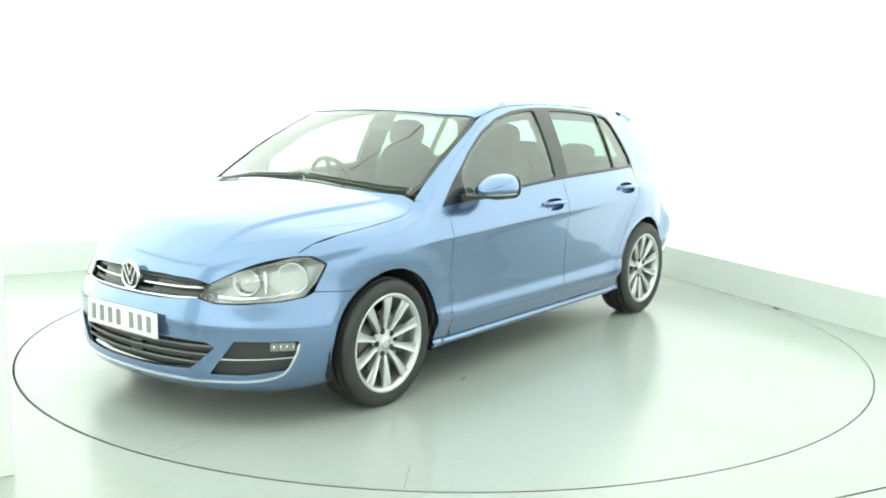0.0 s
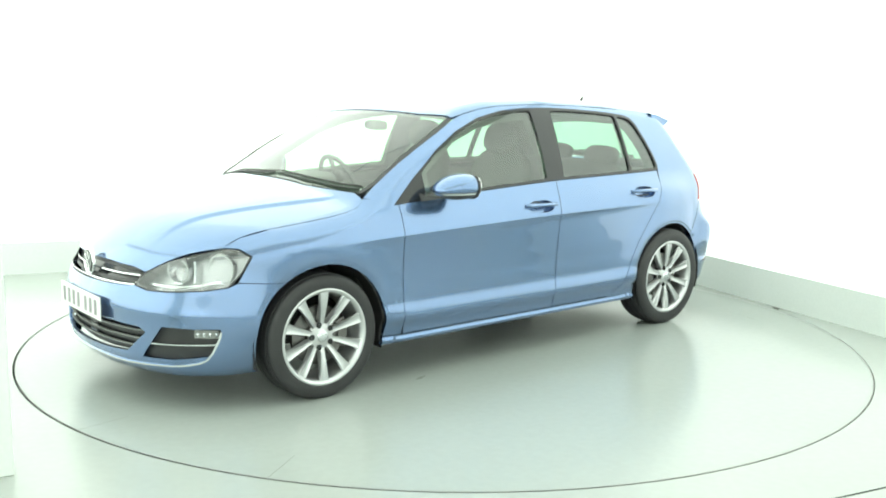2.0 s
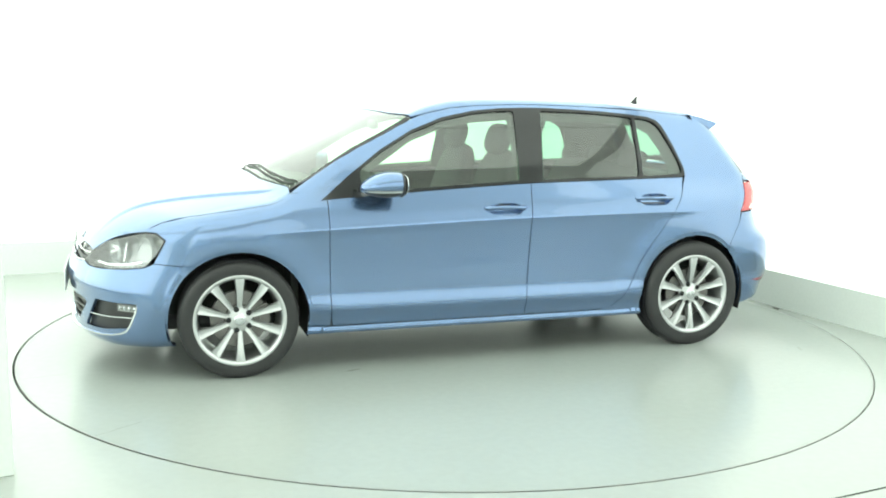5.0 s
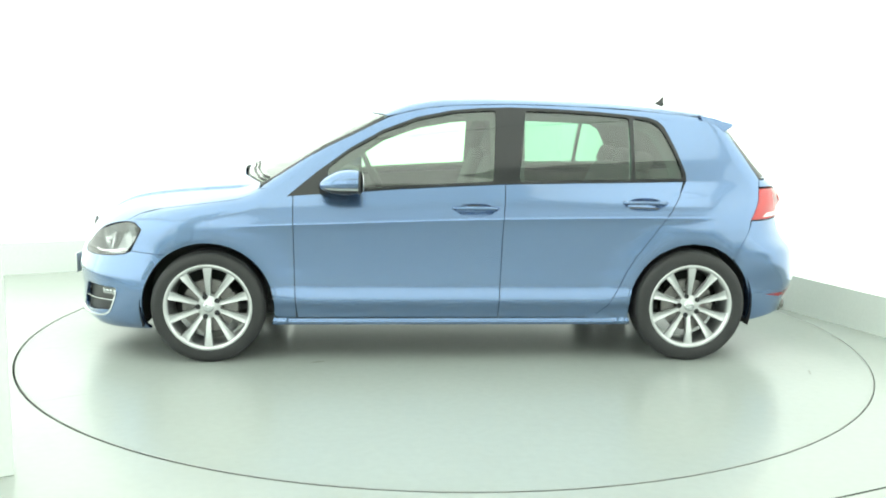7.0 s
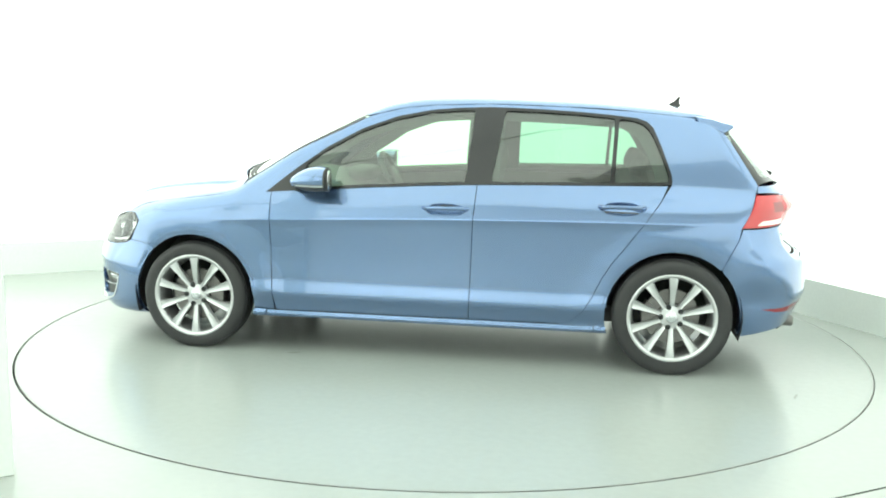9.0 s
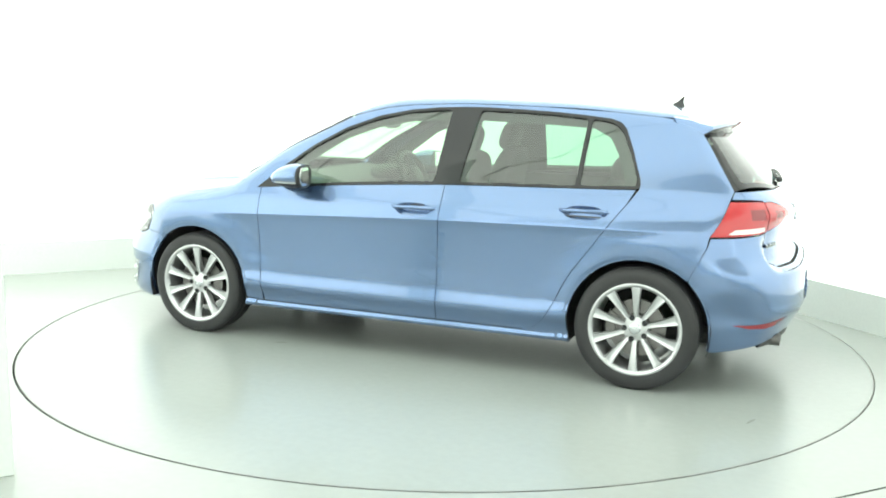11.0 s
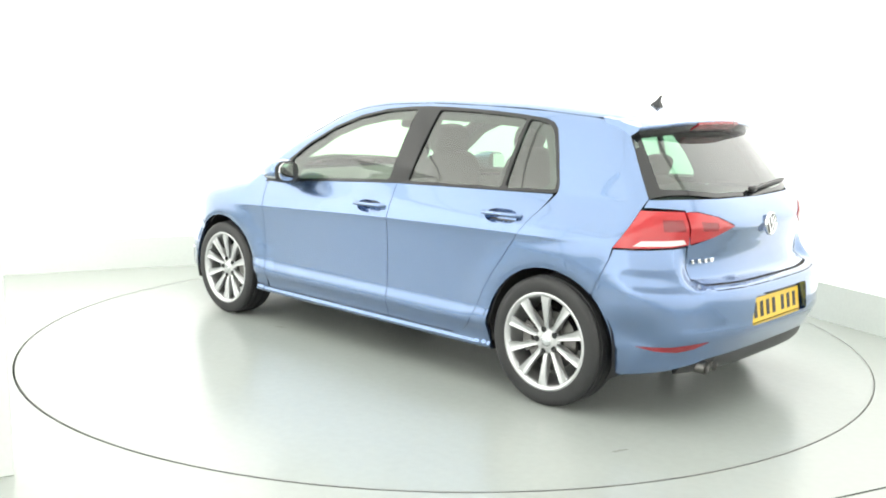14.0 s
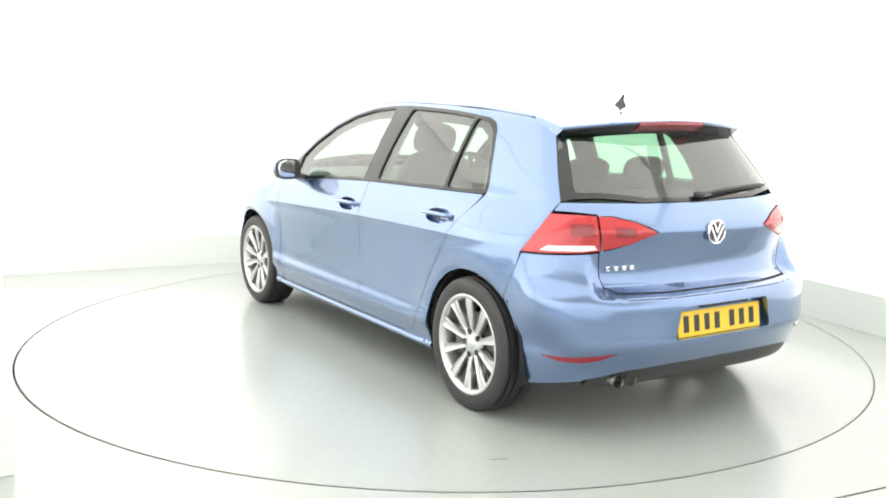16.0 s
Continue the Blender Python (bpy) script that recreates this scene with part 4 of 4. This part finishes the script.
def front_end(it):
    # upper grille
    backing = both([(2.09, 0, .700), (2.05, .25, .690), (2.02, .41, .650)])
    back_low = both([(2.10, 0, .540), (2.08, .25, .542), (2.03, .43, .552)])
    gr = panel("grille", TRIM, it, NOSE_VIEW, np.concatenate([backing, back_low[::-1]]), gap=.04, depth=0, out=-.035, label="black upper grille with chrome strips")[0]
    ribbon("chrome_strip", CHROME, gr, NOSE_VIEW, both([(2.1, 0, .606), (2.09, .12, .606), (2.06, .28, .606), (2.03, .40, .608)]), .0045, out=-.006)
    ribbon("chrome_strip", CHROME, gr, NOSE_VIEW, both([(2.1, 0, .562), (2.09, .12, .562), (2.06, .28, .563), (2.04, .395, .567)]), .0045, out=.001)
    ribbon("grille_bar", BLACK, gr, NOSE_VIEW, both([(2.1, 0, .640), (2.08, .2, .639), (2.04, .38, .632)]), .012, out=-.02)
    ribbon("grille_bar", BLACK, gr, NOSE_VIEW, both([(2.1, 0, .582), (2.08, .2, .582), (2.04, .39, .584)]), .012, out=-.02)
    badge(it, (2.108, 0, .622), (0, 0, -90), .066)
    # lower grille
    lo = np.concatenate([both([(2.12, 0, .405), (2.1, .25, .402), (2.0, .505, .38)]), both([(2.11, 0, .240), (2.08, .2, .242), (2.04, .40, .255)])[::-1]])
    lg = panel("lower_grille", BLACK, it, NOSE_VIEW, lo, gap=.04, depth=0, out=-.05, label="black lower air intake with slats")[0]
    for z, y in ((.362, .47), (.325, .44), (.288, .40)):
        ribbon("slat", EDGE, lg, NOSE_VIEW, both([(2.12, 0, z), (2.1, y * .5, z), (2.04, y, z)]), .0045, out=-.014)
        ribbon("slat_blade", BLACK, lg, NOSE_VIEW, both([(2.12, 0, z - .014), (2.1, y * .5, z - .014), (2.04, y, z - .014)]), .018, out=-.03)
    part("radar_sensor", block((.03, .09, .055), (2.100, .03, .315), .008), TRIM, lg)
    ribbon("chrome_strip", CHROME, it, NOSE_VIEW, both([(2.12, 0, .212), (2.10, .2, .211), (2.05, .378, .210), (1.95, .58, .217), (1.90, .64, .225), (1.865, .68, .236), (1.843, .706, .252), (1.828, .722, .280), (1.815, .736, .318), (1.805, .746, .35), (1.80, .75, .380)]), .008, out=.005, label="chrome strip along the front bumper")
    fog = np.array([(2.0, .545, .402), (1.80, .755, .398), (1.79, .760, .365), (1.825, .722, .258), (1.944, .588, .236), (2.03, .435, .236)])
    for s in (1, -1):
        m = np.array((1, s, 1))
        fr = panel("fog_recess", BLACK, it, NOSE_VIEW, fog * m, gap=.04, depth=0, out=-.028, label="black fog lamp recess")[0]
        ribbon("chrome_strip", SATIN, fr, NOSE_VIEW, np.array([(2.03, .44, .312), (1.95, .58, .315), (1.87, .67, .319), (1.815, .735, .322)]) * m, .006, out=-.002)
        lamp = np.array([(1.885, .672, .386), (1.81, .742, .382), (1.81, .742, .348), (1.885, .67, .350)]) * m
        panel("fog_lamp", EDGE, fr, NOSE_VIEW, lamp, gap=.02, depth=.01, out=-.014, round_by=.006)
        panel("fog_lens", LENS, fr, NOSE_VIEW, lamp, gap=.03, depth=0, out=-.006)[0].visible_shadow = False
        for k in range(4):
            f = (k + .5) / 4
            a = lamp[0] * (1 - f) + lamp[1] * f
            p = NOSE_VIEW.lift(NOSE_VIEW.flat(np.array([(a[0], a[1], .366)])))[0]
            part("fog_facet", smooth(egg((p[0] - .011, p[1] - .009 * s, .366), (.014, .013, .024), 2.4, nu=10, nv=8)), SATIN, fr)
    plate(it, (2.163, 0, .437), (0, 0, 0), PLATE, "front_number_plate", "white number plate with dark characters")
    # headlamps
    for s in (1, -1):
        m = np.array((1, s, 1))
        q = np.array(HEADLAMP) * m
        h = panel("headlamp", HOUSING, it, NOSE_VIEW, q, gap=.03, depth=0, out=-.075, label="clear headlamp with twin chrome reflectors")[0]
        panel("bezel", TRIM, h, NOSE_VIEW, q, [inset(q, .028)], gap=.03, depth=.02, out=-.001)
        panel("bowl_wall", HOUSING, h, NOSE_VIEW, inset(q, .020), [inset(q, .040)], gap=.03, depth=.075, out=-.006)
        panel("lens", LENS, h, NOSE_VIEW, inset(q, .03), gap=.03, depth=0, out=.001)[0].visible_shadow = False
        for (x, y, z, r) in ((1.905, .535, .630, .052), (1.762, .668, .645, .062)):
            mm = pose(x, y * s, z, 0, 0, -90 + 28 * s) @ pose(0, -.03, 0)
            part("reflector", smooth(lathe([(.006, -.055), (.02, -.052), (r * .6, -.025), (r * .92, .01), (r, .026), (r * 1.10, .026), (r * 1.12, .005)], 32, mm), 50), CHROME, h)
            part("bulb", smooth(lathe([(0, .0), (.007, -.006), (.009, -.02), (.009, -.05)], 14, mm), 50), CLEAR_LENS, h)
            part("lamp_ring", smooth(lathe([(r * 1.02, .030), (r * 1.14, .030), (r * 1.14, .018), (r * 1.02, .018)], 32, mm, close=True), 40), CHROME, h)
        ribbon("chrome_brow", CHROME, h, NOSE_VIEW, np.array([(2.02, .47, .585), (1.96, .56, .580), (1.86, .66, .588), (1.79, .715, .60)]) * m, .008, out=-.03)
        ribbon("divider", SATIN, h, NOSE_VIEW, np.array([(1.86, .60, .69), (1.865, .615, .64), (1.87, .625, .60)]) * m, .010, out=-.035)


def rear_end(it):
    dif = np.concatenate([both([(-2.07, 0, .36), (-2.05, .30, .358), (-2.0, .50, .345), (-1.95, .60, .32)]), both([(-2.0, 0, .235), (-1.98, .35, .232), (-1.88, .64, .228)])[::-1]])
    panel("diffuser", BLACK, it, REAR_VIEW, dif, gap=.04, depth=.02, out=-.012, label="black plastic rear diffuser")
    plate(it, (-2.048, 0, .486), (0, -8, 180), YELLOW, "rear_number_plate", "yellow number plate with black characters")
    part("plate_lamp_bar", block((.03, .30, .022), (-2.062, 0, .568), .006), TRIM, it)
    for s in (1, -1):
        m = np.array((1, s, 1))
        r = np.array([(-1.78, .79, .366), (-1.90, .72, .372), (-2.03, .575, .392), (-1.99, .64, .362), (-1.95, .71, .349), (-1.86, .757, .351)]) * m
        panel("reflector", RED_DARK, it, REAR_VIEW, r, gap=.03, depth=.006, out=.003, label="red bumper reflector")
        outer = np.array([(-1.647, .806, .792), (-1.7225, .711, .954), (-1.795, .62, .954), (-1.855, .5775, .950), (-1.895, .5775, .808), (-1.85, .64, .800), (-1.75, .74, .794)]) * m
        strip = np.array([(-1.74, .735, .826), (-1.86, .590, .832), (-1.89, .590, .812), (-1.85, .64, .806), (-1.72, .765, .803)]) * m
        dark = np.array([(-1.80, .668, .918), (-1.855, .592, .918), (-1.875, .592, .868), (-1.81, .672, .868)]) * m
        tl = panel("tail_lamp", RED, it, REAR_VIEW, outer, [strip, dark], gap=.025, depth=.03, out=.003, label="red and white tail lamp")[0]
        panel("reversing_lamp", CLEAR_LENS, tl, REAR_VIEW, strip, gap=.03, depth=0, out=.002)
        panel("brake_segment", RED_DARK, tl, REAR_VIEW, dark, gap=.03, depth=0, out=.001)
        inner = np.array([(-1.87, .5755, .949), (-1.885, .517, .947), (-1.925, .42, .923), (-1.963, .332, .882), (-1.935, .45, .837), (-1.905, .5755, .810)]) * m
        dark2 = np.array([(-1.90, .520, .908), (-1.93, .43, .900), (-1.94, .43, .866), (-1.92, .520, .866)]) * m
        ti = panel("gate_lamp", RED, it, REAR_VIEW, inner, [dark2], gap=.025, depth=.03, out=.003, label="red tailgate lamp")[0]
        panel("brake_segment", RED_DARK, ti, REAR_VIEW, dark2, gap=.03, depth=0, out=.001)
        panel("lamp_socket", GAP, it, REAR_VIEW, inset(np.array(TAILLAMP) * m, -.03), gap=.05, depth=0, out=-.03)
    badge(it, (-1.995, 0, .868), (0, 0, 90), .056)
    seam = both(on_back((0, .628), (.3, .628), (.5, .630), (.5285, .631), (.5565, .6545), (.5685, .70), (.5785, .795)))
    ribbon("tailgate_seal", LINER, it, REAR_VIEW, seam, .024, out=-.006, depth=0)
    for k in range(4):
        y = .533 - k * .034
        p = TAIL_VIEW.lift(TAIL_VIEW.flat(np.array([(-1.95, y, .735)])))[0]
        part("name_bar", block((.010, .025, .019), (p[0] - .003, p[1], p[2]), .002, (0, 0, 12 - 3 * k)), CHROME, it, "small chrome letter bar")
    # spoiler
    secs = []
    for y in np.linspace(-.568, .568, 17):
        e = abs(y) / .568
        dx, dz = .10 * e ** 2.4, -.034 * e * e
        secs.append([(-1.44 + dx * .3, y, 1.388 + dz), (-1.56 + dx * .6, y, 1.374 + dz), (-1.64 + dx, y, 1.360 + dz), (-1.700 + dx, y, 1.347 + dz), (-1.707 + dx, y, 1.340 + dz), (-1.702 + dx, y, 1.331 + dz), (-1.66 + dx, y, 1.305 + dz), (-1.632 + dx, y, 1.287 + dz), (-1.56 + dx, y, 1.30 + dz), (-1.47 + dx * .3, y, 1.34 + dz)])
    sp = part("spoiler", smooth(loft(secs), 28), PAINT, it, "blue roof spoiler")
    bend = lambda y: (.10 * (abs(y) / .568) ** 2.4, -.034 * (y / .568) ** 2)
    # black layer over the blue underside: the shade there is put into its colour
    under = [[(x + bend(y)[0], y, z + bend(y)[1]) for x, z in ((-1.7035, 1.328), (-1.6625, 1.3015), (-1.634, 1.2835), (-1.630, 1.290), (-1.66, 1.308), (-1.699, 1.333))] for y in np.linspace(-.556, .556, 17)]
    part("spoiler_underside", smooth(loft(under), 28), TRIM, sp, "underside of the spoiler, blackened for the shade on its paint")
    glow = [[(x + bend(y)[0], y, z + bend(y)[1]) for x, z in ((-1.7085, 1.341), (-1.7075, 1.326), (-1.668, 1.300), (-1.66, 1.312))] for y in np.linspace(-.20, .20, 13)]
    part("high_brake_light", smooth(loft(glow)), RED_DARK, sp, "dark red high brake light")
    # wiper, aerial, exhaust
    wp = part("rear_wiper", tube([(-1.915, .03, 1.028), (-1.905, -.05, 1.036), (-1.885, -.22, 1.045), (-1.845, -.44, 1.050)], .010, 8, flat=.8), BLACK, it, "black rear wiper")
    part("wiper_pivot", egg((-1.905, .02, 1.027), (.035, .06, .03), 2.6), BLACK, wp)
    part("wiper_blade", tube([(-1.885, -.10, 1.030), (-1.86, -.3, 1.036), (-1.825, -.50, 1.045)], .008, 6), BLACK, wp)
    ab = part("aerial", loft([[(-1.29, 0, 1.402), (-1.33, .020, 1.398), (-1.385, .018, 1.394), (-1.385, -.018, 1.394), (-1.33, -.020, 1.398)], [(-1.32, 0, 1.424), (-1.335, .010, 1.424), (-1.372, .009, 1.424), (-1.372, -.009, 1.424), (-1.335, -.010, 1.424)], [(-1.340, 0, 1.436), (-1.348, .005, 1.436), (-1.370, .005, 1.436), (-1.370, -.005, 1.436), (-1.348, -.005, 1.436)], [(-1.366, 0, 1.463), (-1.369, .003, 1.463), (-1.378, .003, 1.463), (-1.378, -.003, 1.463), (-1.369, -.003, 1.463)]]), BLACK, it, "black roof aerial")
    for y in (.455, .53):
        part("exhaust_tip", smooth(lathe([(.024, -.16), (.029, -.16), (.031, .0), (.029, .004), (.026, .0), (.025, -.14)], 24, pose(-1.985, y, .262, 0, 0, 90)), 40), STEEL, it, "dark steel exhaust tip")


def screen_end(it):
    S = on_top
    # black cowl and the bands round the screens
    lip = both(S((1.185, 0), (1.15, .40), (1.045, .705)))
    rear = both(S((1.10, 0), (1.07, .40), (.985, .700)))
    panel("cowl", BLACK, it, SCREEN_VIEW, np.concatenate([lip, rear[::-1]]), gap=.05, depth=.02, out=-.012, label="black plastic windscreen cowl")
    band = both(S((.487, 0), (.479, .2), (.450, .42), (.384, .605)))
    band2 = both(S((.476, 0), (.468, .2), (.440, .42), (.375, .612)))
    panel("screen_band", TRIM, it, SCREEN_VIEW, np.concatenate([band, band2[::-1]]), gap=.05, depth=0, out=-.006)
    for s in (1, -1):
        m = np.array((1, s, 1))
        edge = S((1.035, .715), (.95, .724), (.80, .704), (.65, .681), (.50, .651), (.385, .618)) * m
        ribbon("pillar_seal", BLACK, it, SCREEN_VIEW, edge, .022, out=.001, depth=.01)
    for pts in ([(1.13, -.60), (1.155, -.30), (1.165, .0), (1.15, .08)], [(1.145, .10), (1.13, .35), (1.08, .58), (1.035, .69)]):
        p = S(*[(x - .012, y) for x, y in pts])
        w = part("wiper", tube([tuple(v + np.array((0, 0, .003))) for v in p], .006, 8, flat=.8), BLACK, it, "black windscreen wiper")
        p2 = S(*[(x - .034, y) for x, y in pts])
        part("wiper_blade", tube([tuple(v + np.array((0, 0, .003))) for v in p2], .005, 6), BLACK, w)
    # backlight border
    bl = np.array([(-1.92, 0, 1.001), (-1.89, .35, 1.002), (-1.737, .675, 1.006), (-1.60, .600, 1.22), (-1.548, .572, 1.300), (-1.60, .30, 1.317), (-1.62, 0, 1.320)])
    ring = np.concatenate([bl, bl[::-1][1:-1] * (1, -1, 1)])
    panel("backlight_border", TRIM, it, BACKLIGHT_VIEW, ring, [inset(ring, .085)], gap=.04, depth=.012, out=-.002, hole_round=.03)


def details(it):
    for ax in (AXLE, -AXLE):
        for side in (1, -1):
            wheel(it, ax, side)
    cabin(it)
    front_end(it)
    rear_end(it)
    screen_end(it)
    door_mirror(it)


def motions():
    rows = []
    for t, a in TURN:
        r = radians(a)
        rows.append((t, pose(CAR_X * math.cos(r) - CAR_Y * math.sin(r), CAR_X * math.sin(r) + CAR_Y * math.cos(r), 0, 0, 0, a)))
    walk(CAR, rows)
    walk(TABLE, [(t, pose(RING_X, 0, 0, 0, 0, a)) for t, a in TURN])


studio()
TABLE = turntable()
CAR = car()
motions()
